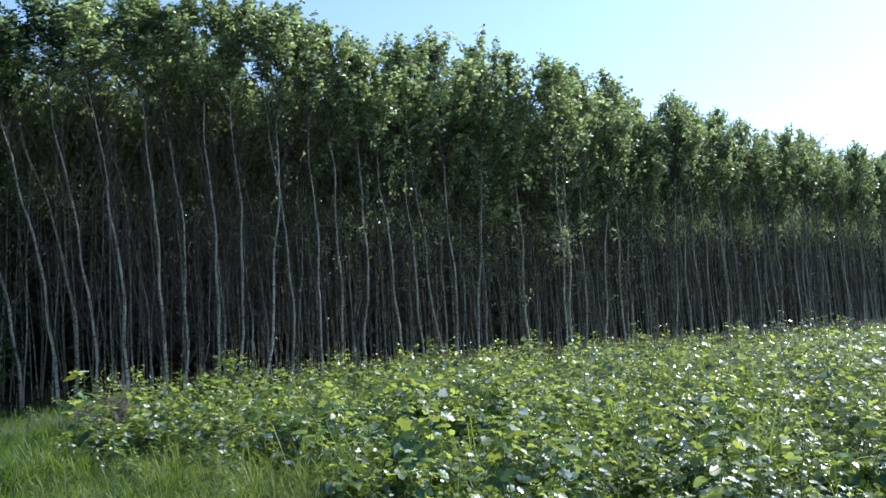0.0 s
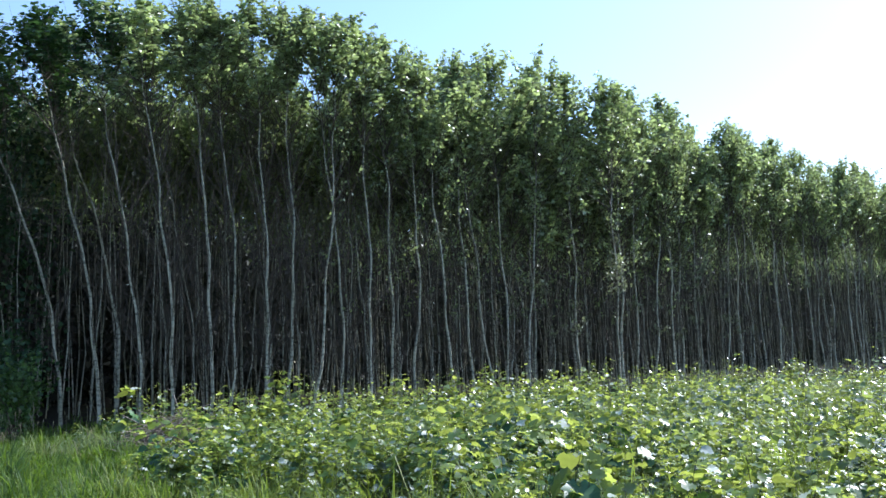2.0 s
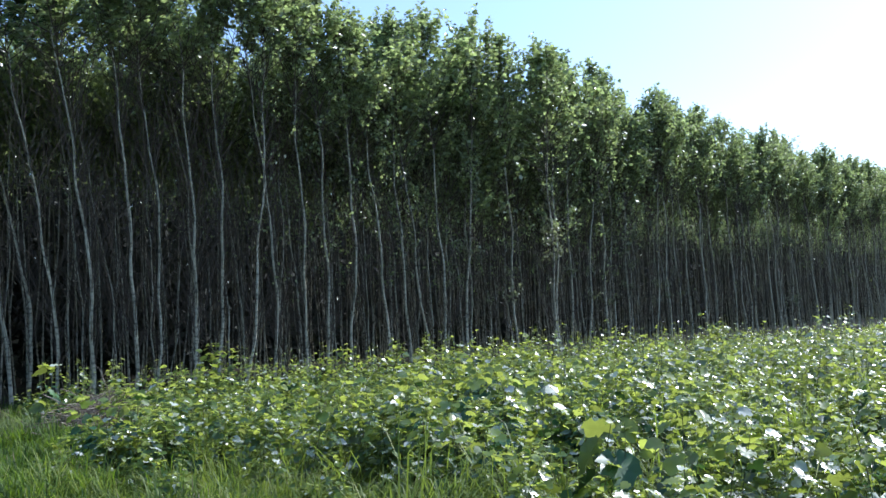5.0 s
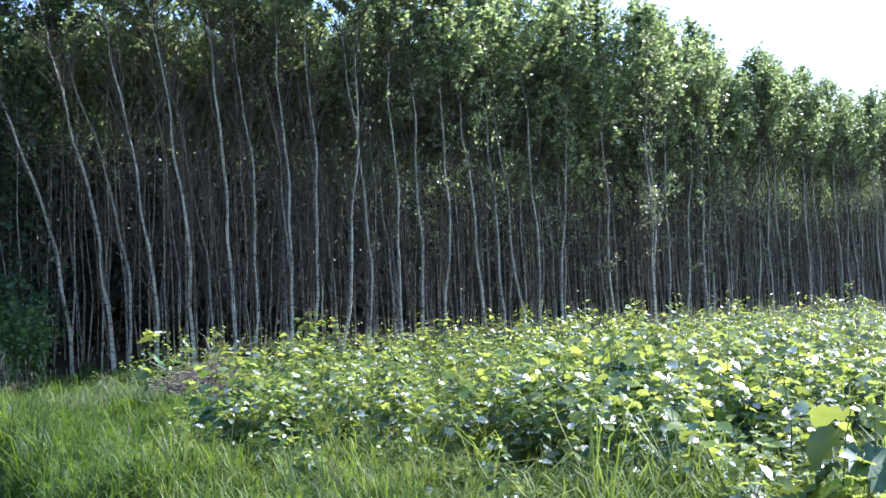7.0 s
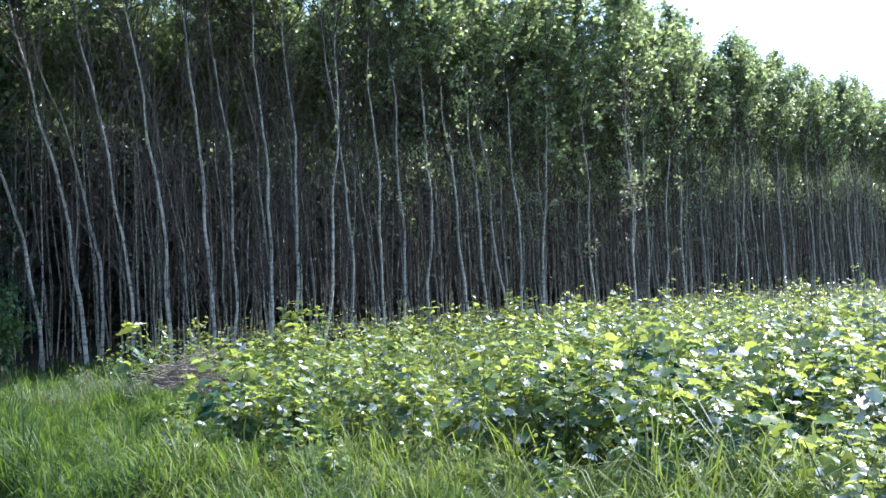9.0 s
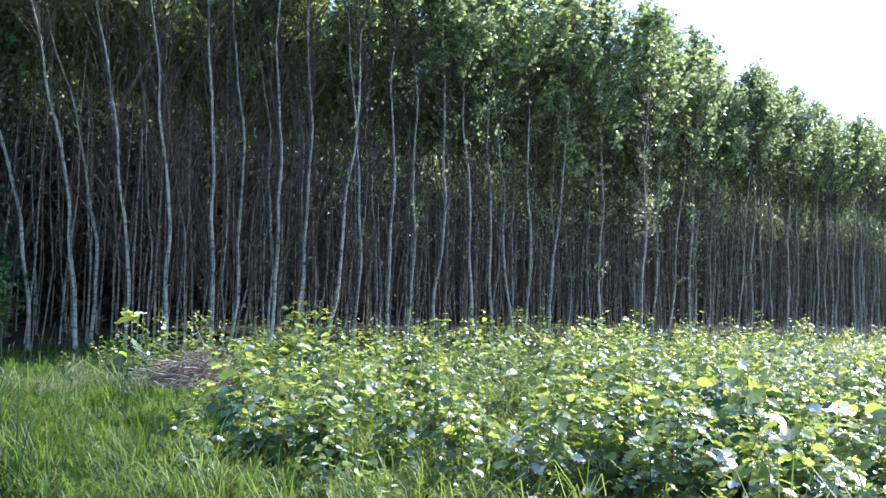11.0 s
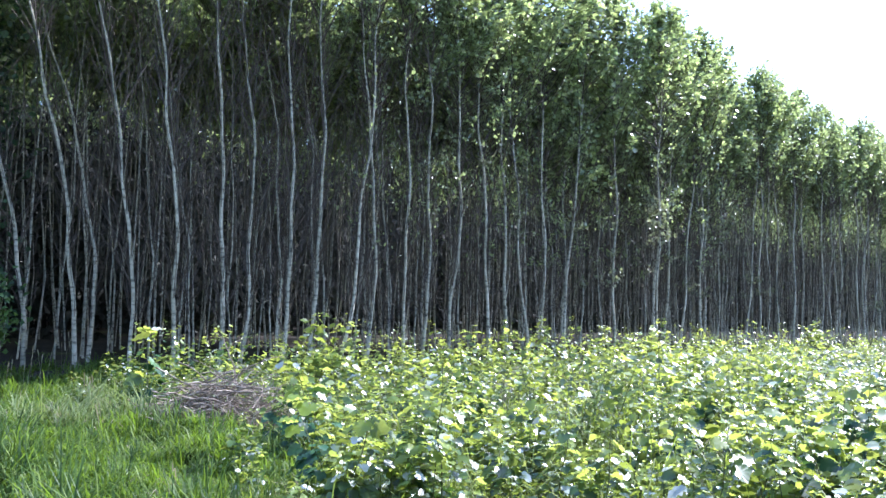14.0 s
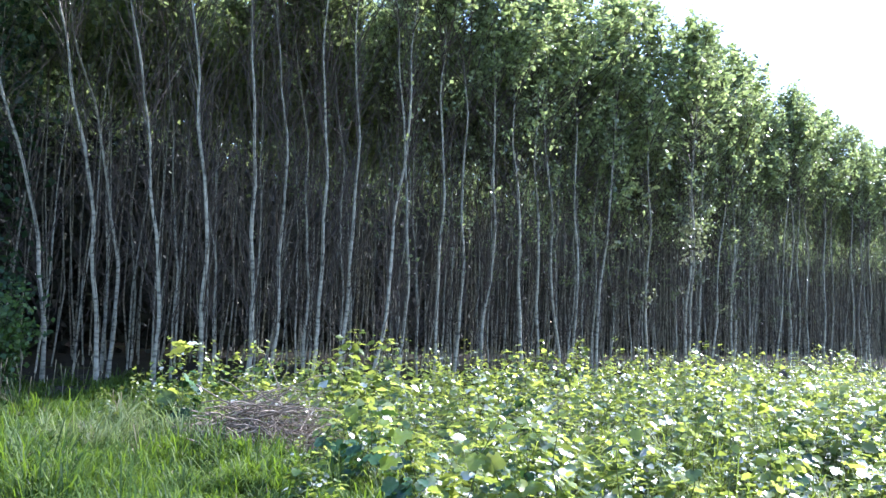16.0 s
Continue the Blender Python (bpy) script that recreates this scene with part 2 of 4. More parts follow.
gx, gy = axis(-16, 14, 0.2, 1200), axis(-2, 34, 0.2, 1200)
mx, my = np.meshgrid(gx, gy)
mz = ground_z(mx, my)
gi = np.arange(mx.size).reshape(mx.shape)
gf = np.stack([gi[:-1, :-1], gi[:-1, 1:], gi[1:, 1:], gi[1:, :-1]], -1).reshape(-1, 4)
ground = tagged(place("ground", sized_mesh("ground", np.stack([mx, my, mz], -1).reshape(-1, 3), gf, soil, False)),
                "grassy earth ground of a field beside a poplar stand", "ground", kind="structure")

ss, dd = np.arange(-40, 101, 2.0), np.arange(-0.6, 34, 1.2)
ms, md = np.meshgrid(ss, dd)
fx, fy = EDGE_O[0] + ms * EDGE_E[0] + md * EDGE_N[0], EDGE_O[1] + ms * EDGE_E[1] + md * EDGE_N[1]
fi = np.arange(ms.size).reshape(ms.shape)
ff = np.stack([fi[:-1, :-1], fi[:-1, 1:], fi[1:, 1:], fi[1:, :-1]], -1).reshape(-1, 4)
floor_me = sized_mesh("forest_floor", np.stack([fx, fy, ground_z(fx, fy) + 0.03 + 0.03 * np.sin(3 * fx) * np.sin(2.3 * fy)], -1).reshape(-1, 3), ff, litter, False)
tagged(place("forest_floor", floor_me), "brown leaf litter under the dense poplar stand", "forest floor", kind="structure")


# ---- poplar trees ----
def crown_meshes(seed, height, spread, leaf):
    """Leaves and limbs of one crown about its stem, from z = 0 up: steep limbs that end in leafy upright shoots."""
    r = np.random.default_rng(seed)
    nb = 34
    rel = np.sort(r.beta(1.35, 1.1, nb)) * 0.93
    az = np.arange(nb) * 2.4 + r.uniform(-0.6, 0.6, nb)
    length = spread * (1.42 - 1.2 * rel) * r.uniform(0.55, 1.3, nb)
    steep = radians(20) + 0.5 * (1 - rel) + r.uniform(-0.15, 0.2, nb)
    k = 6
    u = np.linspace(0, 1, k)
    out = np.stack([np.cos(az), np.sin(az)], -1)
    reach = (np.sin(steep)[:, None] * (u - 0.22 * u**2))[..., None] * out[:, None] * length[:, None, None]
    rise = (np.cos(steep)[:, None] * (u + 0.25 * u**2)) * length[:, None]
    limbs = np.concatenate([reach, (rel[:, None] * height + rise)[..., None]], -1)
    limbs[:, 1:, :2] += r.normal(0, 0.04, (nb, k - 1, 2))
    limbs[-1, :, :2] = r.normal(0, 0.02, (k, 2))                 # the leader
    limbs[-1, :, 2] = height * np.linspace(0.72, 1.13, k)
    # upright side shoots on every limb
    ns = 170
    w = length * np.clip((rel - 0.02) * 3.0, 0.16, 1.0)
    w[-1] = w.max() * 1.6
    host = r.choice(nb, ns, p=w / w.sum())
    at = r.uniform(0.3, 1.0, ns)
    seg = np.minimum((at * (k - 1)).astype(int), k - 2)
    fr = (at * (k - 1) - seg)[:, None]
    foot = limbs[host, seg] * (1 - fr) + limbs[host, seg + 1] * fr
    way = unit(unit(limbs[host, seg + 1] - limbs[host, seg]) * 0.8 + r.normal(0, 0.4, (ns, 3)) + (0, 0, 0.5))
    ln = r.uniform(0.35, 0.85, ns) * np.where(host == nb - 1, 0.6, 1.0)
    v3 = np.linspace(0, 1, 3)
    shoots = foot[:, None] + way[:, None] * (ln[:, None] * v3)[..., None] + np.array((0, 0, 0.12)) * (v3**2)[None, :, None]
    wood = [tubes(limbs[:, [0, 2, 5]], np.outer(0.015 * (1.15 - 0.6 * rel), (1, 0.7, 0.25)), 3), tubes(shoots, np.tile((0.006, 0.005, 0.002), (ns, 1)), 3)]
    wood_v, wood_f = np.concatenate([a for a, _ in wood]), np.concatenate([wood[0][1], wood[1][1] + len(wood[0][0])])
    # leaves sit along the shoots on short stalks and hang outwards
    n_leaf = ns * 18
    which = np.repeat(np.arange(ns), 18)
    thin = r.random(n_leaf) < np.clip(0.35 + 2.6 * (rel[host[which]] + 0.02), 0, 1)
    which = which[thin]
    n_leaf = len(which)
    g = r.beta(1.5, 1.0, n_leaf)[:, None]
    stem = shoots[which, 0] * (1 - g) + shoots[which, 2] * g
    away = r.normal(0, 1, (n_leaf, 3)) + (0, 0, 0.1)
    pos = stem + unit(away) * r.uniform(0.01, 0.065, n_leaf)[:, None]
    along = unit(away) + np.array((0, 0, -0.45)) + r.normal(0, 0.3, (n_leaf, 3))
    face = r.normal(0, 0.75, (n_leaf, 3)) + np.array((0, 0, 0.7))
    v, f = blades(pos, along, face, leaf * r.uniform(0.5, 1.5, n_leaf), (SMALL_V * (1.15, 1, 1), SMALL_F))
    fit_z = height / np.percentile(v[:, 2], 99.9)
    return v * (1, 1, fit_z), f, wood_v * (1, 1, fit_z), wood_f


N_CROWNS = 9
crowns, shaded_crowns = [], []
for c in range(N_CROWNS):
    v, f, wv, wf = crown_meshes(100 + c, 5.0, 1.85 + 0.2 * (c % 3), 0.116)
    limbs = sized_mesh("limbwork", wv, wf, twig_bark, False)
    crowns.append((sized_mesh("crown", v, f, crown_leaf), limbs))
    # the same crown in the darker leaf, as a shaded copy
    shaded_crowns.append((sized_mesh("crown", v, f, bush_and_shade_leaf), limbs) if c < 3 else shaded_crowns[c % 3])


def trunk_path(base, height, lean, curve, side, r, k=24):
    """A trunk that leans and curves along the edge and straightens again in the crown."""
    u = np.linspace(0, 1, k)
    e3 = np.array((EDGE_E[0], EDGE_E[1], 0))
    n3 = np.array((EDGE_N[0], EDGE_N[1], 0))
    z = u * height
    zc = np.minimum(z, 7.0)
    off = lean * zc + curve * zc**2 + 0.55 * (lean + 14.0 * curve) * (z - zc)
    off = off + 0.03 * np.sin(u * 19 + r.uniform(0, 6)) + 0.018 * np.sin(u * 37 + r.uniform(0, 6))
    ins = side * z + 0.05 * np.sin(u * 15 + r.uniform(0, 6))
    p = np.array(base)[None] + (off - off[0])[:, None] * e3 + (ins - ins[0])[:, None] * n3
    p[:, 2] += z
    return p


def dead_twigs(path, r, count, lo, hi, long):
    """Bare ascending side twigs on a trunk."""
    k = len(path)
    at = r.uniform(lo, hi, count)
    seg = np.minimum((at * (k - 1)).astype(int), k - 2)
    fr = (at * (k - 1) - seg)[:, None]
    foot = path[seg] * (1 - fr) + path[seg + 1] * fr
    az = r.uniform(0, 2 * np.pi, count)
    ln = long * r.uniform(0.4, 1.2, count)
    st = r.uniform(0.2, 0.75, count)
    u = np.linspace(0, 1, 4)
    out = np.stack([np.cos(az), np.sin(az), 0 * az], -1) * np.sin(st)[:, None]
    p = foot[:, None] + ln[:, None, None] * (u[None, :, None] * out[:, None] + np.array((0, 0, 1.0)) * (np.cos(st)[:, None] * (u + 0.25 * u * u))[..., None])
    p[:, 1:] += r.normal(0, 0.05, (count, 3, 3))
    return p, np.outer(r.uniform(0.005, 0.011, count), (1, 0.8, 0.5, 0.25))


tree_spots = []


def poplar(s, d, lean, curve, side=-0.01, height=12.2, girth=0.075, label=""):
    r = np.random.default_rng(int((s + 60) * 97 + d * 31))
    x, y = edge_xy(s, d)
    z = float(ground_z(x, y))
    tree = new("poplar_tree")
    tree.location = (x, y, z)
    path = trunk_path((0, 0, -0.05), height - 0.9, lean, curve, side, r)
    rad = girth * np.interp(np.linspace(0, 1, len(path)), (0, 0.05, 0.5, 1), (1.3, 1, 0.66, 0.13))
    tv, tf = tubes(path[None], rad[None], 8)
    place("trunk", sized_mesh("trunk", tv, tf, bark, False), tree)
    tp, tr = dead_twigs(path, r, 84 if s < -3 else 64, 0.08, 0.8, 2.5 if s < -8 else 1.7)
    wv, wf = tubes(tp, tr, 3)
    tagged(place("dead_twigwork", sized_mesh("dead_twigwork", wv, wf, twig_bark), tree), kind="stuff")
    if s > -7.6:
        tuft = r.integers(0, 170, 1700 if -5 < s < 10 else 600 if s < 0 else 220)          # leaves stand in tufts
        n = len(tuft)
        pick, g = r.integers(0, len(tp), 170)[tuft], r.uniform(0.3, 1.0, 170)[tuft][:, None]
        pos = tp[pick, 1] * (1 - g) + tp[pick, 3] * g + r.normal(0, 0.09, (n, 3))
        high = r.random(170)[tuft] < np.interp(pos[:, 2], (2.0, 4.0, 5.5, 7.5), (0.0, 0.08, 0.24, 1.0))
        lv, lf = blades(pos[high], r.normal(0, 1, (high.sum(), 3)) + (0, 0, -0.4), r.normal(0, 0.8, (high.sum(), 3)) + (0, 0, 0.7), r.uniform(0.055, 0.115, high.sum()))
        tagged(place("twig_leaves", sized_mesh("twig_leaves", lv, lf, crown_leaf), tree), kind="stuff")
    c = int(r.integers(N_CROWNS))
    foot_i = int(np.argmin(np.abs(path[:, 2] - (height - float(np.interp(s, (-10.8, -8, 0, 6, 12, 18), (3.2, 3.8, 4.8, 5.2, 4.8, 4.1))) + (0.7 * (s < -2) - 0.4 * (s > 2)) * (d > 0 and s > -10) + r.normal(0, 0.4)))))
    foot = Vector(path[foot_i])
    up = (Vector(path[-1]) - foot).normalized()
    tall = (height - foot.z) / 5.0
    turn = Vector((0, 0, 1)).rotation_difference(up).to_matrix().to_4x4() @ Matrix.Rotation(r.uniform(0, 6.28), 4, "Z")
    pose_m = Matrix.Translation(foot) @ turn @ Matrix.Diagonal((*([r.uniform(0.85, 1.2) * float(np.interp(s, (-2, 0, 9, 15), (1.0, 1.12, 1.1, 0.82)))] * 2), tall, 1))
    # crowns at the stand's end take the dark leaf: shade painted in
    for me, nm in zip(shaded_crowns[c] if s < -10.8 else crowns[c], ("crown", "limbwork")):
        ob = place(nm, me, tree)
        if nm == "limbwork":
            tagged(ob, kind="stuff")
        ob.matrix_local = pose_m
    tagged(tree, label or "slender grey-barked poplar with a narrow leafy crown", "tree", "poplars of the stand")
    tree_spots.append((s, d, tree, path))
    return tree


# the edge trees: place along the edge, depth behind it, lean and curve
END_TREES = [
    (-12.44, 1.94, -0.004, -0.0355), (-11.81, 0.81, -0.036, -0.02), (-10.93, 2.8, 0.05, -0.0325), (-11.17, -0.35, -0.044, -0.0139),
    (-10.74, -1.2, 0.021, -0.0164), (-9.9, -1.21, 0.015, -0.0096), (-9.4, -1.09, 0.121, -0.0221), (-7.48, 0.8, 0.037, -0.0159),
    (-8.66, -1.5, 0.057, -0.0116), (-8.02, -1.45, 0.103, -0.0141), (-7.54, -1.82, 0.14, -0.008), (-6.58, -1.43, 0.076, -0.0202),
]
FIELD_TREES = [
    (-5.79, -1.64, 0.043, -0.0083), (-4.96, -1.4, 0.048, -0.009), (-4.37, -1.55, 0.148, -0.019), (-2.87, -1.49, -0.085, -0.0027),
    (-1.78, -1.01, -0.08, 0.0018), (-1.11, -1.1, -0.157, 0.0034), (-0.36, -0.89, 0.029, -0.0101), (0.27, -1.11, 0.1, 0.0003),
    (1.95, 0.3, -0.042, 0.0047), (2.42, -1.2, -0.02, 0.0), (3.7, -1.8, 0.02, -0.002), (4.9, -0.9, 0.05, -0.004),
    (6.09, -0.5, -0.011, 0.0042), (7.15, -0.3, 0.144, -0.0043), (8.2, -0.5, 0.0, 0.0), (9.4, 0.2, 0.05, -0.003),
    (10.35, 0.2, 0.03, 0.0), (11.68, -0.2, 0.145, -0.0061), (12.8, -0.2, 0.02, 0.0),
]
for s, d, lean, curve in END_TREES + FIELD_TREES:
    poplar(s, d, lean, curve, rng.normal(-0.008, 0.006), float(np.interp(s, (-12.5, -11.0, -10.0, -8.0, -5.0, -3.0, -1.9, -0.5, 2.0, 2.5, 3.7, 5.9, 7.0, 8.2, 11.0, 14.0), (10.4, 10.2, 10.8, 10.7, 10.5, 10.0, 10.25, 11.0, 11.4, 11.1, 10.7, 11.1, 11.4, 11.15, 10.95, 10.75))) + rng.normal(0, 0.2), rng.uniform(0.036, 0.05))
for s, d in ((-13.3, 4.4), (-14.2, 4.2), (-15.3, 4.0), (-16.2, 4.4), (-17.4, 4.0), (-18.6, 4.3), (-20.0, 4.0)):
    poplar(s, d, rng.normal(-0.06, 0.02), -0.01, -0.03, 10.3 + rng.normal(0, 0.4), rng.uniform(0.03, 0.042), "slender tree of the thicket, its crown toned dark for shade")
s = 14.2
while s < 62:
    poplar(s, rng.uniform(-0.3, 0.3), rng.normal(0.01, 0.05), rng.normal(-0.003, 0.004), rng.normal(-0.01, 0.01), float(np.interp(s, (14, 30), (10.7, 10.2))) + rng.normal(0, 0.35), rng.uniform(0.036, 0.05))
    s += rng.uniform(0.6, 1.05)
for row, begin, end in ((0.3, -6.8, 14), (1.4, -9.3, 40), (2.6, -9.8, 26)):
    s = begin
    while s < end:
        poplar(s, row + rng.uniform(-0.35, 0.35), rng.normal(0.01, 0.05), rng.normal(-0.01 if s < -4 else -0.003, 0.005), rng.normal(0, 0.012), float(np.interp(s, (-10, -8, -5, 8, 30), (10.6, 10.2, 9.5, 9.8, 9.8))) + rng.normal(0, 0.45), rng.uniform(0.02, 0.034))
        s += rng.uniform(0.85, 1.45)


# the interior of the stand, past counting
def interior():
    r = np.random.default_rng(21)
    cells = []
    for row in np.arange(3.9, 17, 1.25):
        s = -34.0
        while s < 98:
            cells.append((s, row + r.uniform(-0.35, 0.35)))
            s += r.uniform(1.0, 1.6) * (0.68 if row < 9 and s < 20 else 1.0 if row < 12 else 1.5)
    for row in (0.0, 1.3, 2.6):
        s = {0.0: 62.5, 1.3: 40.5, 2.6: 26.5}[row]
        while s < 98:
            cells.append((s, row + r.uniform(-0.3, 0.3)))
            s += r.uniform(0.8, 1.3)
        s = -34.0
        while s < -21 and row > 2:
            cells.append((s, row + r.uniform(-0.3, 0.3)))
            s += r.uniform(0.9, 1.4)
    cells = np.array(cells)
    n = len(cells)
    xy = EDGE_O + cells[:, :1] * EDGE_E + cells[:, 1:] * EDGE_N
    k = 6
    u = np.linspace(0, 1, k)
    top = r.uniform(9.0, 10.8, n)
    paths = np.zeros((n, k, 3))
    paths[:, :, :2] = xy[:, None] + (r.normal(0, 0.35, (n, 1, 2)) * u[None, :, None]) + r.normal(0, 0.06, (n, k, 2))
    paths[:, :, 2] = ground_z(xy[:, 0], xy[:, 1])[:, None] - 0.05 + u[None] * top[:, None]
    v, f = tubes(paths, np.outer(r.uniform(0.017, 0.036, n), np.linspace(1, 0.35, k)), 5)
    twp, twr = [], []
    for i in np.nonzero((cells[:, 1] < 11) & (cells[:, 0] < 45))[0]:
        p, q = dead_twigs(paths[i], r, 24 if cells[i, 1] < 7.5 else 14, 0.06, 0.95, 1.5)
        twp.append(p)
        twr.append(q)
    wv, wf = tubes(np.concatenate(twp), np.concatenate(twr), 3)
    # crowns: fewer, larger blades where nothing but their mass shows
    per = 230
    at = np.repeat(np.arange(n), per)
    near_end = np.nonzero((cells[:, 0] < 3) & (cells[:, 1] < 11))[0]
    at = np.concatenate([at, np.repeat(near_end, per)])
    at = at[(cells[at, 0] < 2) | (r.random(len(at)) < 0.6)]
    shading_top = np.repeat(np.nonzero((cells[:, 0] > -13) & (cells[:, 0] < 4) & (cells[:, 1] < 13))[0], 320)     # extra canopy leaves, added overhead to shade the inside of the stand
    shut = np.concatenate([np.zeros(len(at), bool), np.ones(len(shading_top), bool)])
    at = np.concatenate([at, shading_top])
    m = len(at)
    base = np.interp(cells[at, 0], (-2, 5, 9, 16), (6.7, 5.8, 5.8, 6.4)) + r.normal(0, 0.75, n)[at]
    h = base + r.beta(2.0, 1.1, m) * (9.5 - base)
    h[shut] = r.uniform(8.0, 9.4, shut.sum())
    rad = (0.35 + 1.0 * np.sin(np.pi * np.clip((h - 5.0) / 7.0, 0, 1))) * np.sqrt(r.random(m))
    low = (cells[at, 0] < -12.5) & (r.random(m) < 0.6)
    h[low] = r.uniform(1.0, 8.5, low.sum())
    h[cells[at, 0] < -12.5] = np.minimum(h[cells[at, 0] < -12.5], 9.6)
    az = r.uniform(0, 2 * np.pi, m)
    pos = np.stack([xy[at, 0] + rad * np.cos(az), xy[at, 1] + rad * np.sin(az), h * r.uniform(0.94, 1.05, n)[at]], -1)
    cv, cf = blades(pos, r.normal(0, 1, (m, 3)), r.normal(0, 0.8, (m, 3)) + (0, 0, 0.7), r.uniform(0.12, 0.22, m))
    # blades at the near end, split off for the shade-dark leaf tone
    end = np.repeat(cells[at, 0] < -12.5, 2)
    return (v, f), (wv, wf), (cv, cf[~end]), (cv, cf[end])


trunks_in, twigs_in, leaves_in, shaded_thicket_in = interior()
tagged(place("poplar_stand_trunks", sized_mesh("poplar_stand_trunks", *trunks_in, bark, False)), "many thin grey poplar trunks deep in the stand", "trees", kind="stuff")
tagged(place("poplar_stand_twigs", sized_mesh("poplar_stand_twigs", *twigs_in, twig_bark)), "bare dead twigs between the poplar trunks", "twigs", kind="stuff")
tagged(place("poplar_stand_foliage", sized_mesh("poplar_stand_foliage", *leaves_in, crown_leaf)), "dark green foliage of the inner poplar crowns", "foliage", kind="stuff")
tagged(place("shaded_thicket_foliage", sized_mesh("shaded_thicket_foliage", *shaded_thicket_in, bush_and_shade_leaf)), "thicket foliage at the stand's end, toned very dark for shade", "foliage", kind="stuff")


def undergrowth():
    """Dark blades added in the depth of the stand, which shut out the far side."""
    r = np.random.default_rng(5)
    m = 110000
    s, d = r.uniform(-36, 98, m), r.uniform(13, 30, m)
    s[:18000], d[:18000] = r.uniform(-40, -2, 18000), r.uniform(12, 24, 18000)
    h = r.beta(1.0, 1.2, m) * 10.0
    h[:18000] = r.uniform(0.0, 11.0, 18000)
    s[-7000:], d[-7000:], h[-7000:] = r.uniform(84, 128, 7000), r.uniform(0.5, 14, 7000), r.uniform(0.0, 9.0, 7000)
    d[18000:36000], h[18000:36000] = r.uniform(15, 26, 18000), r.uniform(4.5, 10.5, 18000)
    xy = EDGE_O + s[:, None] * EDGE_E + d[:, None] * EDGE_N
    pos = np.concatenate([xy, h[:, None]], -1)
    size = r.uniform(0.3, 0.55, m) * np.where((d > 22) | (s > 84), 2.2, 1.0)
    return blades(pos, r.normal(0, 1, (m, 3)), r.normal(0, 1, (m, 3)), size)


# dark fill, added where only shaded trunks and twigs stand
tagged(place("undergrowth", sized_mesh("undergrowth", *undergrowth(), dark_filler)), "dense dark blades added to fill the stand's depth with shade", "undergrowth", kind="stuff")


# leafy shoots on the lower trunks
def shoot_mesh(seed, n, spread):
    r = np.random.default_rng(seed)
    stems = 5
    az, st = r.uniform(0, 6.28, stems), r.uniform(0.5, 1.2, stems)
    u = np.linspace(0, 1, 5)
    d = np.stack([np.cos(az) * np.sin(st), np.sin(az) * np.sin(st), np.cos(st)], -1)
    p = d[:, None] * u[None, :, None] * spread * r.uniform(0.6, 1.2, stems)[:, None, None]
    p[:, 1:] += r.normal(0, 0.03, (stems, 4, 3))
    wv, wf = tubes(p, np.tile(0.007 * np.linspace(1, 0.3, 5), (stems, 1)), 3)
    pick = r.integers(0, stems, n)
    pos = d[pick] * (spread * r.uniform(0.25, 1.1, n))[:, None] + r.normal(0, 0.07, (n, 3))
    v, f = blades(pos, r.normal(0, 1, (n, 3)) + (0, 0, -0.3), r.normal(0, 0.7, (n, 3)) + (0, 0, 0.8), r.uniform(0.05, 0.115, n), (BROAD_V, BROAD_F))
    return sized_mesh("shoot_leaves", v, f, shoot_leaf), sized_mesh("shoot", wv, wf, twig_bark)


shoot_kinds = [shoot_mesh(300 + i, 34 + 9 * i, 0.34 + 0.05 * i) for i in range(5)]


def add_shoot(s, h, kind, scale=1.0, turn=0.0):
    near = min((t for t in tree_spots if t[1] < 0.9 and t[0] > -9), key=lambda t: abs(t[0] - s))
    _, _, tree, path = near
    i = int(np.argmin(np.abs(path[:, 2] - h)))
    leaves, stems = shoot_kinds[kind % 5]
    m = Matrix.Translation(path[i]) @ Matrix.Rotation(turn, 4, "Z") @ Matrix.Scale(scale, 4)
    a = place("leafy_shoot", stems, tree, "yellow-green leafy shoot on the lower trunk")
    a.matrix_local = m
    place("shoot_leaves", leaves, a)


for i, (s, h, sc) in enumerate([(3.7, 3.9, 1.5), (3.7, 4.5, 1.3), (3.2, 4.2, 0.9), (3.7, 3.5, 1.0), (2.45, 2.3, 1.0), (2.45, 2.9, 0.7), (4.9, 4.2, 1.0), (5.0, 4.8, 0.9), (10.35, 4.3, 1.6), (10.35, 3.8, 1.1), (9.3, 2.1, 1.3),
                                (8.5, 4.4, 0.9), (26.0, 5.0, 1.5), (24.9, 1.8, 1.3), (22.0, 5.0, 1.2), (30.0, 4.6, 1.3), (-0.9, 3.9, 0.7), (0.7, 4.1, 0.7)]):
    add_shoot(s, h, i, sc, i * 1.3)
for i in range(34):
    add_shoot(rng.uniform(0.5, 13), rng.uniform(2.2, 5.6), i, rng.uniform(0.45, 0.9), i * 1.7)
for i in range(40):
    add_shoot(rng.uniform(-6, 48), rng.uniform(1.6, 5.8), i, rng.uniform(0.4, 0.9), i * 2.1)


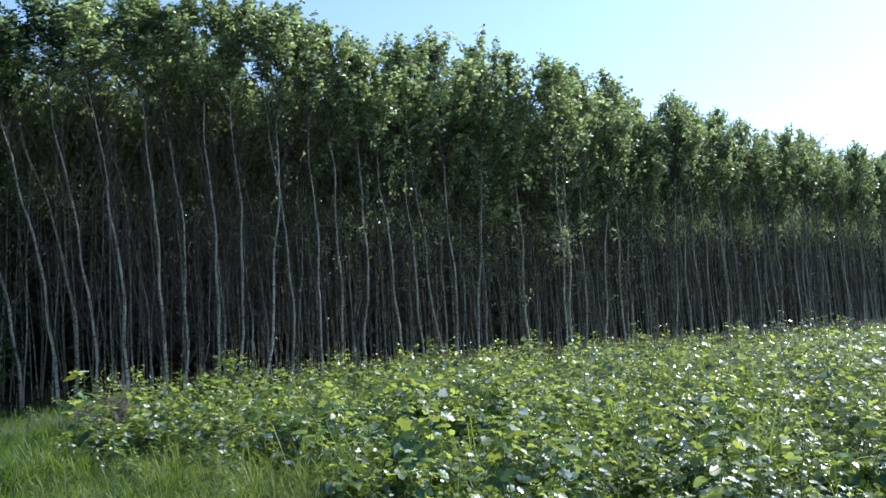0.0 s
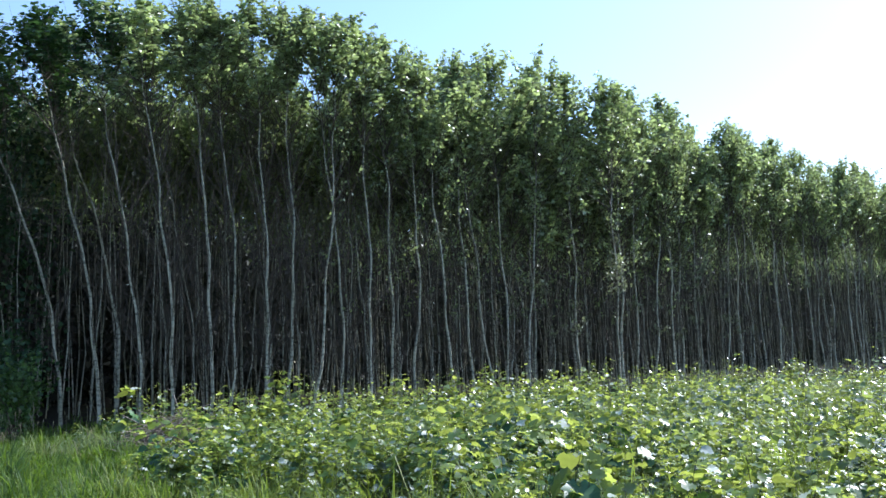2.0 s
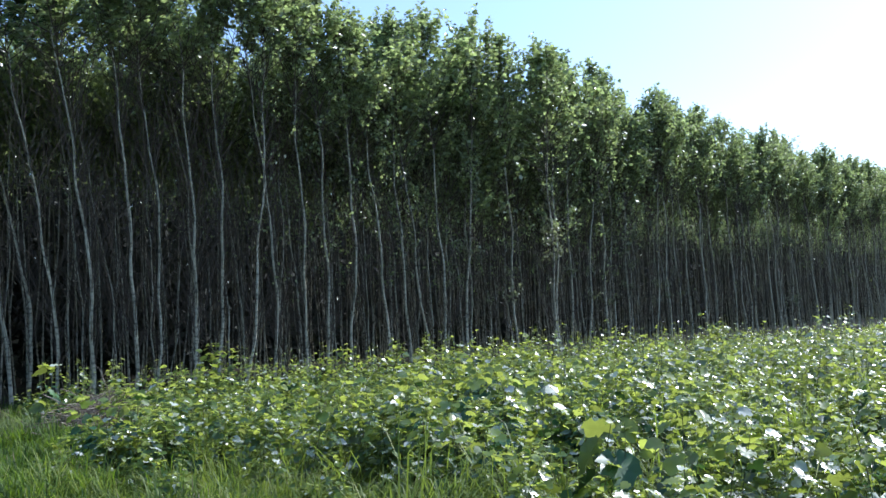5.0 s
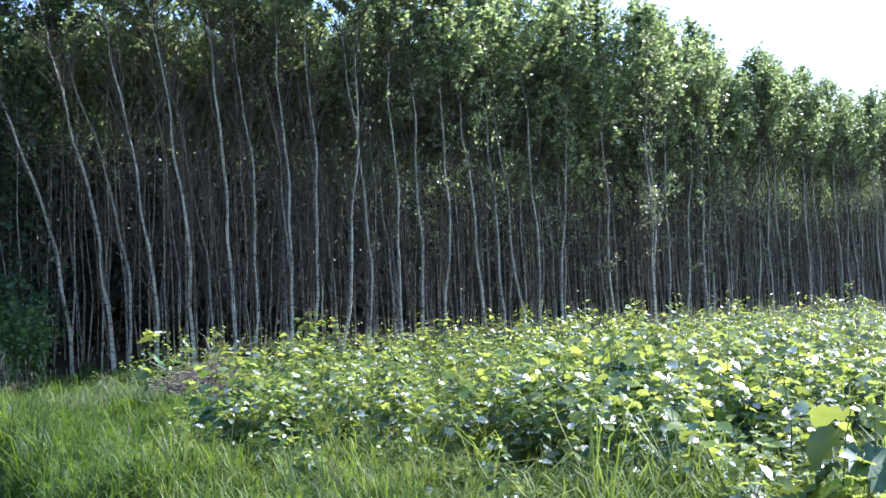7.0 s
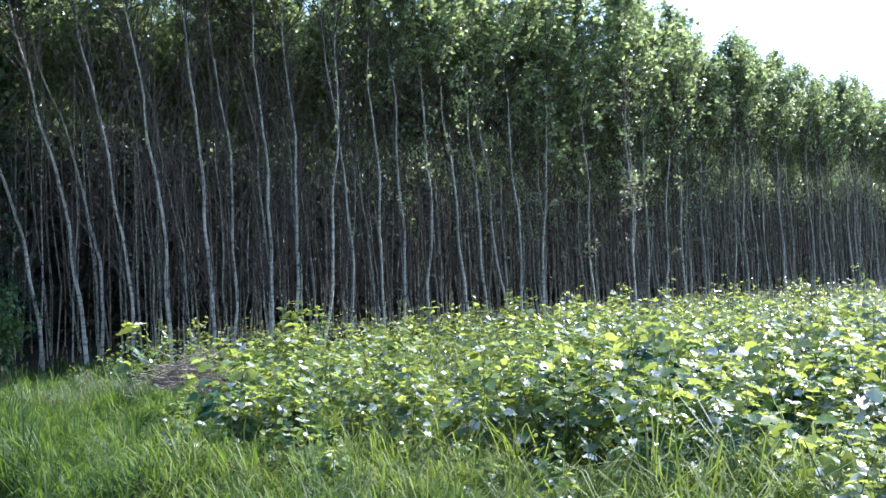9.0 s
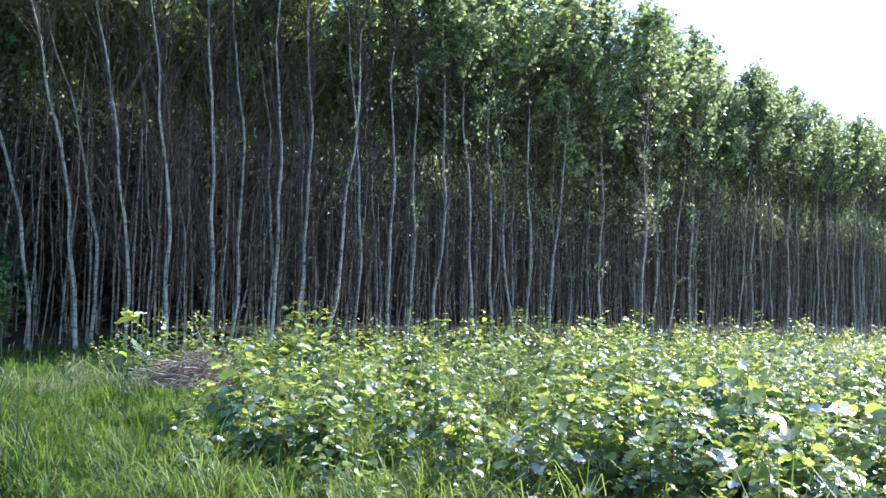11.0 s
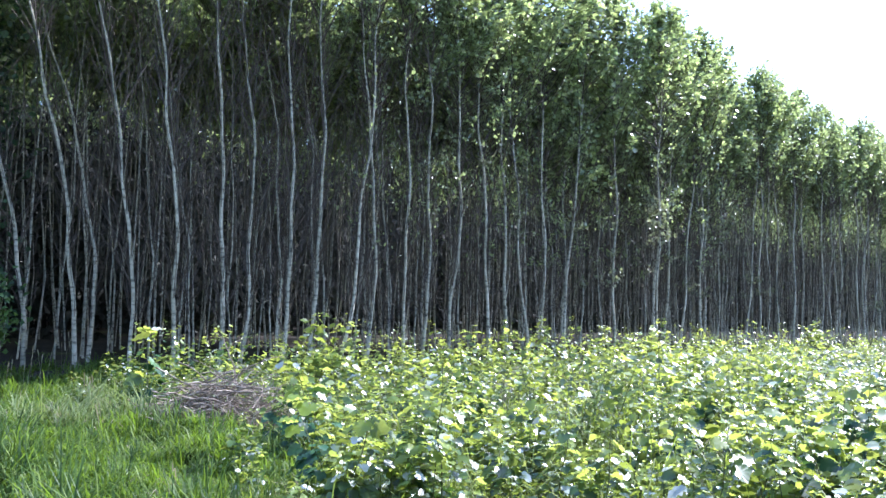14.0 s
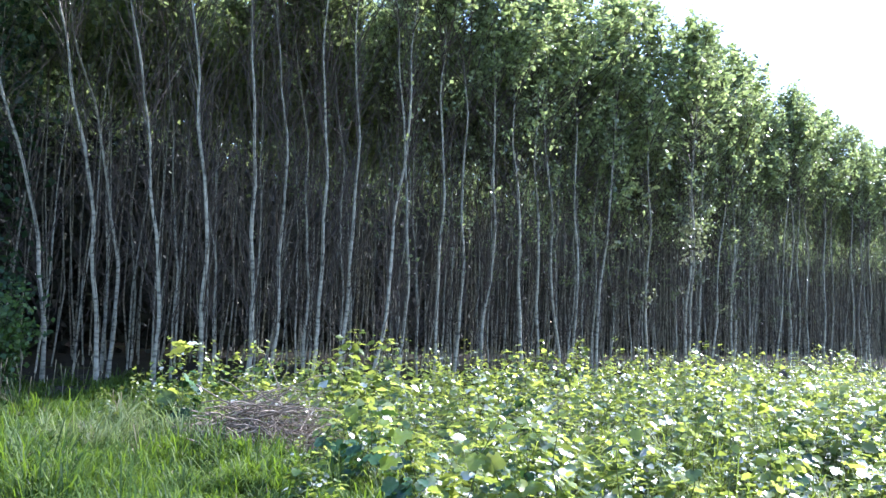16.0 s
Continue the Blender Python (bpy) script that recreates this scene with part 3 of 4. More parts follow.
# ---- shrub and taller growth at the stand's near end ----
def shrub(x, y, height, width, n, seed, label, mat=bush_and_shade_leaf, leaf=0.16):
    r = np.random.default_rng(seed)
    ob = new("shrub")
    ob.location = (x, y, float(ground_z(x, y)))
    stems = 16
    az, st = r.uniform(0, 6.28, stems), r.uniform(0.1, 0.75, stems)
    u = np.linspace(0, 1, 6)
    ln = height * r.uniform(0.65, 1.05, stems)
    p = np.stack([np.outer(np.cos(az) * np.sin(st) * width / height, u), np.outer(np.sin(az) * np.sin(st) * width / height, u), np.outer(np.cos(st), u - 0.1 * u * u)], -1) * ln[:, None, None]
    p[:, 1:] += r.normal(0, 0.05, (stems, 5, 3))
    for one in p:
        wv, wf = tubes(one[None], 0.018 * np.linspace(1, 0.2, 6)[None], 4)
        place("branch", sized_mesh("branch", wv, wf, twig_bark), ob)
    pick, t = r.integers(0, stems, n), r.beta(2, 1.1, n)
    seg = np.minimum((t * 5).astype(int), 4)
    fr = (t * 5 - seg)[:, None]
    pos = p[pick, seg] * (1 - fr) + p[pick, seg + 1] * fr + r.normal(0, 1, (n, 3)) * np.array((0.26, 0.26, 0.22)) * (height / 2.5) ** 0.5 * min(1.0, 0.3 + width / 3)
    pos[:, 2] = np.maximum(pos[:, 2], 0.06)
    v, f = blades(pos, r.normal(0, 1, (n, 3)) + (0, 0, -0.4), r.normal(0, 0.7, (n, 3)) + (0, 0, 0.8), leaf * r.uniform(0.5, 1.0, n))
    place("leaves", sized_mesh("leaves", v, f, mat), ob)
    return tagged(ob, label, "shrub", "shrubs at the stand's end")


shrub(-12.3, 19.6, 2.6, 2.2, 3400, 1, "dark green rounded shrub at the end of the poplar stand")
shrub(-10.45, 17.9, 2.15, 0.85, 1700, 11, "light green leafy shrub at the foot of the leaning poplar", light_bush, 0.13)
shrub(-13.6, 18.2, 3.4, 2.8, 3400, 2, "tall dark green shrub beside the poplar stand")
shrub(-14.6, 21.6, 6.5, 2.4, 5200, 3, "tall leafy shrub overhung by poplar crowns")
shrub(-16.3, 18.4, 5.5, 3.6, 4200, 4, "tall leafy shrub at the margin of the meadow")
shrub(-15.0, 21.6, 9.0, 4.2, 7000, 6, "tall dark leafy thicket behind the shrubs")
shrub(-18.5, 21.0, 9.5, 4.6, 7000, 8, "tall dark leafy thicket beyond the meadow")


# ---- field of poplar saplings ----
def sapling_arrays(seed, n_stem, height, n_leaf, form, leaf, hang=0.0):
    r = np.random.default_rng(seed)
    k = 6
    u = np.linspace(0, 1, k)
    az = r.uniform(0, 6.28, n_stem)
    off = r.uniform(0.0, 0.2, n_stem)
    lean = r.normal(0, 0.17, (n_stem, 2))
    h = height * r.uniform(0.55, 0.95, n_stem)
    h[0] = height * 1.18
    p = np.zeros((n_stem, k, 3))
    p[:, :, 0] = (off * np.cos(az))[:, None] + lean[:, :1] * u * h[:, None]
    p[:, :, 1] = (off * np.sin(az))[:, None] + lean[:, 1:] * u * h[:, None]
    p[:, :, 2] = u * h[:, None]
    p[:, 1:, :2] += r.normal(0, 0.012, (n_stem, k - 1, 2))
    wv, wf = tubes(p, np.tile(0.007 * np.linspace(1, 0.3, k), (n_stem, 1)), 3)
    pick = r.integers(0, n_stem, n_leaf)
    t = 0.1 + 0.9 * r.beta(1.35, 1.0, n_leaf)
    seg = np.minimum((t * (k - 1)).astype(int), k - 2)
    fr = (t * (k - 1) - seg)[:, None]
    foot = p[pick, seg] * (1 - fr) + p[pick, seg + 1] * fr
    la = r.uniform(0, 6.28, n_leaf)
    out = np.stack([np.cos(la), np.sin(la), 0 * la], -1)
    pet = r.uniform(0.04, 0.14, n_leaf) * (1.25 - 0.8 * t)
    pos = foot + out * pet[:, None] * 1.6 + np.array((0, 0, 1.0)) * (0.3 * pet)[:, None]
    droop = r.normal(-0.15, 0.28, n_leaf) - hang + 0.7 * np.clip(t - 0.85, 0, 1) * 4
    along = out + np.array((0, 0, 1.0)) * droop[:, None]
    face = np.array((0, 0, 1.0)) + 0.36 * r.normal(0, 1, (n_leaf, 3))
    size = leaf * np.clip(r.lognormal(-0.05, 0.42, n_leaf), 0.45, 1.8) * (1.15 - 0.6 * t**3)
    young = t > 0.74
    return wv, wf, blades(pos[~young], along[~young], face[~young], size[~young], form), blades(pos[young], along[young], face[young], size[young] * 1.15, form)


FIELD_EDGE = [(1.5, 3.0), (-0.1, 4.6), (-0.8, 5.8), (-1.2, 7.4), (-1.5, 8.2), (-3.0, 8.6), (-3.75, 8.95), (-4.0, 10.0), (-4.45, 11.4), (-4.72, 12.4), (-4.85, 12.9), (-4.95, 13.6), (-6.0, 14.5), (-7.3, 15.4), (-8.7, 18.0), (-9.6, 20.3)]


def field_side(x, y):
    """True where a place lies on the field's side of its margin."""
    ex, ey = np.array(FIELD_EDGE).T
    margin = np.interp(y, ey, ex, left=ex[0] + 3, right=ex[-1])
    depth = (x - EDGE_O[0]) * EDGE_N[0] + (y - EDGE_O[1]) * EDGE_N[1]
    return (x > margin) & (depth < -2.1)


def vigour(x, y):
    """How tall the saplings have grown: lower at the field's corner by the brushwood."""
    x, y = np.asarray(x, float), np.asarray(y, float)
    patch = np.sin(2.7 * x + 1.3 * np.sin(1.9 * y)) * np.sin(3.1 * y + 1.1 * np.sin(2.3 * x))
    return (1 + 0.25 * patch) * (0.72 + 0.12 * smooth(-3.0, 0.5, x - 0.08 * (y - 8)) - 0.1 * smooth(0.5, 4.0, x - 0.08 * (y - 8)) + 0.16 * (1 - smooth(10.0, 12.5, y)) * (1 - smooth(-2, 0, x)))


near_kinds = []
for i in range(9):
    wv, wf, old, young = sapling_arrays(500 + i, 2 + i % 3, 0.80 + 0.05 * (i % 4), 132 + 8 * (i % 4), (LOBED_V, LOBED_F), 0.072 + 0.008 * (i % 3))
    kind = new("poplar_sapling")
    place("stem", sized_mesh("stem", wv, wf, green_stem), kind)
    place("leaves", sized_mesh("leaves", *old, field_leaf, False), kind)
    place("young_leaves", sized_mesh("young_leaves", *young, young_leaf, False), kind, "yellow-green young leaves at the tips")
    tagged(kind, "young poplar sapling with broad glossy green leaves", "sapling", "saplings of the field")
    near_kinds.append(kind)

rf = np.random.default_rng(77)
cells = []
for gy0 in np.arange(3.2, 62, 0.42):
    for gx0 in np.arange(-9, 62, 0.42):
        if gx0 > 4 + gy0 * 0.95 or gy0 > 30 + 0.8 * gx0:
            continue
        cells.append((gx0 + rf.uniform(-0.2, 0.2), gy0 + rf.uniform(-0.2, 0.2)))
cells = np.array(cells)
cells = cells[field_side(cells[:, 0], cells[:, 1])]
far_off = np.hypot(cells[:, 0] + 1.5, cells[:, 1] - 2.2)
cells = cells[rf.random(len(cells)) < np.interp(far_off, (13, 24, 42), (1.0, 0.46, 0.2))]
gap = np.sin(2.7 * cells[:, 0] + 1.3 * np.sin(1.9 * cells[:, 1])) * np.sin(3.1 * cells[:, 1] + 1.1 * np.sin(2.3 * cells[:, 0]))
cells = cells[rf.random(len(cells)) < 0.80 + 0.62 * gap]
dist = np.hypot(cells[:, 0] + 1.5, cells[:, 1] - 2.2)
order = np.argsort(dist)
cells = cells[order]
N_NEAR = 270
for i, (x, y) in enumerate(cells[:N_NEAR]):
    m = Matrix.Translation((x, y, float(ground_z(x, y)) - 0.01)) @ Matrix.Rotation(rf.uniform(0, 6.28), 4, "Z") @ Matrix.Scale(rf.uniform(0.6, 0.92) * float(vigour(x, y)), 4)
    k = near_kinds[i % 9]
    if i < 9:
        k.matrix_basis = m
    else:
        c = copy_thing(k, m)
        c.matrix_basis = m

far_kinds = [sapling_arrays(700 + i, 3, 0.84 + 0.06 * (i % 4), 84, (SMALL_V * (1.3, 1, 1), SMALL_F), 0.088) for i in range(6)]


def scatter(kinds, xy, turn, scale):
    """Stems, leaves and young leaves of many plants, each joined into one pair of arrays."""
    verts, faces, count = ([], [], []), ([], [], []), [0, 0, 0]
    for i, (x, y) in enumerate(xy):
        wv, wf, old, young = kinds[i % len(kinds)]
        c, s = math.cos(turn[i]) * scale[i], math.sin(turn[i]) * scale[i]
        rot = np.array(((c, -s, 0), (s, c, 0), (0, 0, scale[i])))
        at = np.array((x, y, float(ground_z(x, y)) - 0.01))
        for j, (v, f) in enumerate(((wv, wf), old, young)):
            if j == 0 and y > 15:
                continue
            verts[j].append(v @ rot.T + at)
            faces[j].append(f + count[j])
            count[j] += len(v)
    return [(np.concatenate(v), np.concatenate(f)) for v, f in zip(verts, faces)]


def joined(a, b):
    return np.concatenate([a[0], b[0]]), np.concatenate([a[1], b[1] + len(a[0])])


tip_kinds = [sapling_arrays(760 + i, 1, 1.12 + 0.05 * i, 34, (SMALL_V * (1.25, 1, 1), SMALL_F), 0.075) for i in range(4)]
rest = cells[N_NEAR:]
many = scatter(far_kinds, rest, rf.uniform(0, 6.28, len(rest)), rf.choice((0.72, 0.86, 0.98, 1.08, 1.24), len(rest)) * rf.uniform(0.86, 0.99, len(rest)) * vigour(rest[:, 0], rest[:, 1]) * np.where((rest - EDGE_O) @ EDGE_N > -6, 0.92, 1.0) * np.interp(np.hypot(rest[:, 0], rest[:, 1]), (12, 24, 40), (0.97, 0.88, 0.76)))
depth = (rest - EDGE_O) @ EDGE_N
lead = rest[rf.random(len(rest)) < np.where(depth > -6, 0.75, 0.25)] + 0.12
tips = scatter(tip_kinds, lead, rf.uniform(0, 6.28, len(lead)), rf.uniform(0.66, 1.0, len(lead)) * np.interp(np.hypot(lead[:, 0], lead[:, 1]), (20, 40), (1.0, 0.66)) * (0.25 + 0.75 * vigour(lead[:, 0], lead[:, 1])))
stems_far, old_far, young_far = [joined(a, b) for a, b in zip(many, tips)]
tagged(place("sapling_field_stems", sized_mesh("sapling_field_stems", *stems_far, green_stem)), "thin stems of the farther poplar saplings", "saplings", kind="stuff")
tagged(place("sapling_field_leaves", sized_mesh("sapling_field_leaves", *old_far, field_leaf)), "glossy green leaves of the sapling field", "saplings", kind="stuff")
tagged(place("sapling_field_young_leaves", sized_mesh("sapling_field_young_leaves", *young_far, young_leaf)), "sunlit yellow-green young leaves of the sapling field", "saplings", kind="stuff")

# large-leaved shoots at the field's front
big = []
for i in range(4):
    wv, wf, old, young = sapling_arrays(560 + i, 3, 0.9, 64 + 6 * i, (LOBED_V, LOBED_F), 0.092 + 0.012 * i, 0.25)
    kind = new("large_leaved_shoot")
    place("stem", sized_mesh("stem", wv, wf, green_stem), kind)
    place("leaves", sized_mesh("leaves", *old, dark_leaf, False), kind)
    place("young_leaves", sized_mesh("young_leaves", *young, young_leaf, False), kind, "yellow-green young leaves at the tips")
    tagged(kind, "vigorous poplar shoot with very large dark green leaves", "sapling", "vigorous shoots of the field")
    big.append(kind)
front = np.stack([rf.uniform(-0.8, 8.0, 230), rf.uniform(4.8, 13.5, 230)], -1)
front = front[np.sin(1.3 * front[:, 0] + 0.6 * front[:, 1]) + np.sin(1.7 * front[:, 1] - 0.5 * front[:, 0]) > -0.2]
front[:26] = np.stack([rf.uniform(-1.2, 1.6, 26), rf.uniform(7.0, 10.0, 26)], -1)
front = front[field_side(front[:, 0] - 0.3, front[:, 1]) & (np.hypot(front[:, 0] + 2.1, front[:, 1] - 2.5) > 3.4)][:90].tolist()
spots = [(-0.53, 7.5), (-0.45, 6.92), (-0.8, 7.1), (-0.55, 12.1), (-1.14, 10.9), (-1.1, 8.4), (-4.4, 11.75), (-4.62, 12.3), (-3.8, 9.6), (-2.69, 13.5), (1.83, 13.7), (-1.11, 9.6), (0.25, 5.25), (0.95, 5.3), (1.7, 6.3), (0.6, 6.4), (-3.75, 9.2), (-3.3, 9.3), (-0.2, 7.4), (2.6, 7.2), (-1.5, 9.9), (3.4, 8.8), (0.9, 8.3), (-4.3, 11.2)]
for i, (x, y) in enumerate(front + spots):
    m = Matrix.Translation((x, y, float(ground_z(x, y)) - 0.01)) @ Matrix.Rotation(i * 2.3, 4, "Z") @ Matrix.Scale((0.66 + 0.06 * (i % 5)) * (0.82 if x > 0.8 else 1.0), 4)
    if i < 4:
        big[i].matrix_basis = m
    else:
        copy_thing(big[i % 4], m).matrix_basis = m

wv, wf, old, young = sapling_arrays(590, 2, 0.9, 26, (LOBED_V, LOBED_F), 0.185)
tall = new("large_leaved_shoot")
place("stem", sized_mesh("stem", wv, wf, green_stem), tall)
place("leaves", sized_mesh("leaves", *old, dark_leaf, False), tall)
place("young_leaves", sized_mesh("young_leaves", *young, young_leaf, False), tall, "yellow-green young leaves at the tips")
tall.location = (-6.63, 14.7, float(ground_z(-6.63, 14.7)) - 0.01)
tagged(tall, "tall poplar shoot with very large leaves beside the brushwood", "sapling", "vigorous shoots of the field")
# the most vigorous shoot of the field's front, with leaves a hand's length across
wv, wf, old, young = sapling_arrays(594, 3, 0.68, 30, (LOBED_V, LOBED_F), 0.15, 0.8)
tall = new("large_leaved_shoot")
place("stem", sized_mesh("stem", wv, wf, green_stem), tall)
place("leaves", sized_mesh("leaves", *old, dark_leaf, False), tall)
place("young_leaves", sized_mesh("young_leaves", *young, young_leaf, False), tall, "yellow-green young leaves at the tips")
tall.location = (-0.11, 5.8, float(ground_z(-0.11, 5.8)) - 0.01)
tagged(tall, "vigorous poplar shoot with hand-sized dark leaves at the field's front", "sapling", "vigorous shoots of the field")
# low sprouts in the grass outside the field's margin
for i, (x, y) in enumerate([(-4.15, 9.0), (-4.45, 9.7), (-4.0, 8.5), (-3.2, 8.0), (-2.3, 7.9), (-1.9, 7.3), (-1.6, 6.6), (-4.75, 10.6), (-4.9, 11.6), (-1.35, 5.9), (-2.8, 7.5), (-7.6, 14.9)]):
    m = Matrix.Translation((x, y, float(ground_z(x, y)) - 0.01)) @ Matrix.Rotation(i * 1.9, 4, "Z") @ Matrix.Scale(0.38 + 0.05 * (i % 4), 4)
    sprout = copy_thing(near_kinds[(2 * i) % 9], m)
    sprout.matrix_basis = m
    tagged(sprout, "low poplar sprout with broad leaves in the grass")

# taller saplings that stand out against the stand
for i, (x, y, h) in enumerate([(-5.11, 18.48, 1.12), (-4.63, 16.77, 1.12), (-2.55, 18.4, 0.98), (-1.37, 21.38, 1.03), (-0.57, 21.89, 1.02), (2.28, 22.52, 1.08), (1.4, 23.8, 0.95), (-6.0, 15.9, 0.95), (12.29, 34.7, 1.12)]):
    k = near_kinds[i % 9]
    m = Matrix.Translation((x, y, float(ground_z(x, y)) - 0.01)) @ Matrix.Rotation(i * 1.1, 4, "Z") @ Matrix.Scale(h / (0.80 + 0.05 * (i % 9 % 4)), 4)
    c = copy_thing(k, m)
    c.matrix_basis = m
    tagged(c, "taller poplar sapling that stands above its neighbours")


# ---- grass ----
def grass_arrays(xy, height, width, r, sway=None, arch=1.45):
    n = len(xy)
    az = r.uniform(0, 6.28, n) if sway is None else sway + r.normal(0, 0.8, n)
    lean = r.beta(1.7, 1.1, n) * arch
    d = np.stack([np.cos(az), np.sin(az), 0 * az], -1)
    side = np.stack([-np.sin(az), np.cos(az), 0 * az], -1)
    foot = np.concatenate([xy, (ground_z(xy[:, 0], xy[:, 1]) - 0.01)[:, None]], -1)
    zed = np.array((0, 0, 1.0))

    def at(out, rise):
        return foot + d * (out * lean * height)[:, None] + zed * (height * (rise[0] - rise[1] * np.minimum(lean, 1.2) ** 2))[:, None]

    low, mid, tip = at(0.16, (0.42, 0.02)), at(0.48, (0.8, 0.14)), at(1.0, (1.0, 0.5))
    w = width[:, None] * side
    v = np.stack([foot - w, foot + w, low + w, low - w, mid + 0.75 * w, mid - 0.75 * w, tip], 1).reshape(-1, 3)
    f = np.array([(0, 1, 2), (0, 2, 3), (3, 2, 4), (3, 4, 5), (5, 4, 6)])[None] + (np.arange(n) * 7)[:, None, None]
    return v, f.reshape(-1, 3)


def grass(name, label, count, area, seed, hmin, hmax, mat, keep, arch=1.45):
    r = np.random.default_rng(seed)
    x0, x1, y0, y1 = area
    tufts = np.stack([r.uniform(x0, x1, count // 14), r.uniform(y0, y1, count // 14)], -1)
    xy = np.repeat(tufts, 14, axis=0)
    tall = np.repeat(r.uniform(hmin, hmax, len(tufts)) * np.clip(r.lognormal(0, 0.28, len(tufts)), 0.5, 1.7), 14)
    xy = xy + r.normal(0, 0.04, xy.shape)
    sway = np.repeat(r.uniform(0, 6.28, len(tufts)), 14)
    patch = 0.5 + 0.5 * np.sin(2.3 * xy[:, 0] + 1.1 * np.sin(1.9 * xy[:, 1])) * np.sin(2.9 * xy[:, 1] + 1.7 * np.sin(1.3 * xy[:, 0]))
    ok = keep(xy[:, 0], xy[:, 1]) & (r.random(len(xy)) < 0.3 + 0.7 * patch)
    xy, tall, sway = xy[ok], (tall * (0.5 + 0.95 * patch))[ok], sway[ok]
    far = np.hypot(xy[:, 0] + 2.5, xy[:, 1] - 3)
    v, f = grass_arrays(xy, tall * r.uniform(0.55, 1.1, len(xy)), 0.0032 + 0.00025 * far, r, sway, arch)
    tagged(place(name, sized_mesh(name, v, f, mat)), label, "grass", kind="stuff")


def verge(x, y):
    """The grass strip: left of the field's margin and short of the trees."""
    depth = (x - EDGE_O[0]) * EDGE_N[0] + (y - EDGE_O[1]) * EDGE_N[1]
    pile = np.hypot((x + 5.5) / 0.95, (y - 13.55) / 0.85) < 0.8
    left = 0.38 - ((x + 6.7) * 0.827 + (y - 10.2) * 0.562)
    rut = (left > 0.1) & (left < 1.0) & (y < 14) & (np.sin(37 * x + 53 * y) < 0.1)
    return ~field_side(x - 0.5, y) & (depth < 1.2) & ~pile & ~rut


def near_margin(x, y):
    return field_side(x + 0.9 + 0.5 * np.sin(2.1 * y + x), y)


grass("meadow_grass", "lush dark green meadow grass on the verge", 300000, (-11, 0.5, 5.0, 13.0), 31, 0.12, 0.27, grass_blade, lambda x, y: verge(x, y) & (~near_margin(x, y) | (x < -3.9)))
grass("light_grass", "bright yellow-green grass beside the sapling field", 70000, (-5.3, 1.5, 4.5, 10.0), 38, 0.14, 0.3, light_blade, lambda x, y: ~field_side(x - 1.1, y) & field_side(x + 2.6, y) & ((y < 8.4) | (x > -4.3)))
grass("path_grass", "short trodden grass where the walk goes", 26000, (-14, 6, -4.0, 5.2), 42, 0.1, 0.24, grass_blade, lambda x, y: ~field_side(x - 0.3, y))
grass("far_grass", "green grass along the foot of the stand", 110000, (-18, -4, 12.5, 22.0), 32, 0.12, 0.28, grass_blade, verge)
grass("tall_grass", "tall yellow-green grass along the sapling field", 11000, (-3.7, 1.5, 4.2, 9.4), 33, 0.3, 0.52, light_blade,
      lambda x, y: field_side(x + 0.85, y) & ~field_side(x - 0.6, y))
grass("bank_grass", "long arching grass hanging over the rut", 30000, (-9.5, -4.5, 6.0, 13.5), 39, 0.34, 0.56, grass_blade,
      lambda x, y: np.abs((x + 6.7) * 0.827 + (y - 10.2) * 0.562 - 0.3) < 0.3)
grass("pale_weeds", "pale green weedy grass beside the brushwood", 3600, (-7.6, -5.5, 12.9, 15.2), 36, 0.3, 0.48, pale_blade, verge)


def reeds(count, seed):
    """Upright straw-coloured stalks, each with a spindle of seed at its tip."""
    r = np.random.default_rng(seed)
    x, y = r.uniform(-14.5, -8.9, count * 4), r.uniform(16.0, 20.5, count * 4)
    depth = (x - EDGE_O[0]) * EDGE_N[0] + (y - EDGE_O[1]) * EDGE_N[1]
    clump = np.sin(2.1 * x + 1.7 * y) + np.sin(3.7 * x - 1.1 * y)
    ok = (depth > -2.6) & (depth < 0.6) & (clump > -0.5) & (x < -9.4)
    x, y = x[ok][:count], y[ok][:count]
    n = len(x)
    h = r.uniform(0.4, 0.95, n)
    lean = r.normal(0, 0.12, (n, 2))
    u = np.array((0.0, 0.5, 0.84, 0.91, 1.0))
    p = np.zeros((n, 5, 3))
    p[:, :, :2] = np.stack([x, y], -1)[:, None] + lean[:, None] * (h[:, None] * u**1.6)[..., None]
    p[:, :, 2] = ground_z(x, y)[:, None] - 0.02 + h[:, None] * u
    return tubes(p, np.tile((0.0035, 0.003, 0.0035, 0.011, 0.003), (n, 1)), 4)


tagged(place("dry_reed_grass", sized_mesh("dry_reed_grass", *reeds(170, 34), dry_blade)), "tall dry straw-coloured grass with seed heads by the shrubs", "grass", kind="stuff")
grass("field_weeds", "dark green weeds and grass between the saplings", 56000, (-4.6, 7.0, 4.0, 15.0), 41, 0.22, 0.46, light_blade, lambda x, y: field_side(x + 0.1, y) & (np.hypot(x + 1.5, y - 3) < 11))
grass("dry_stalks", "scattered straw-coloured stalks in the meadow grass", 1800, (-10, 0.5, 5.5, 16.0), 35, 0.2, 0.4, dry_blade, verge)


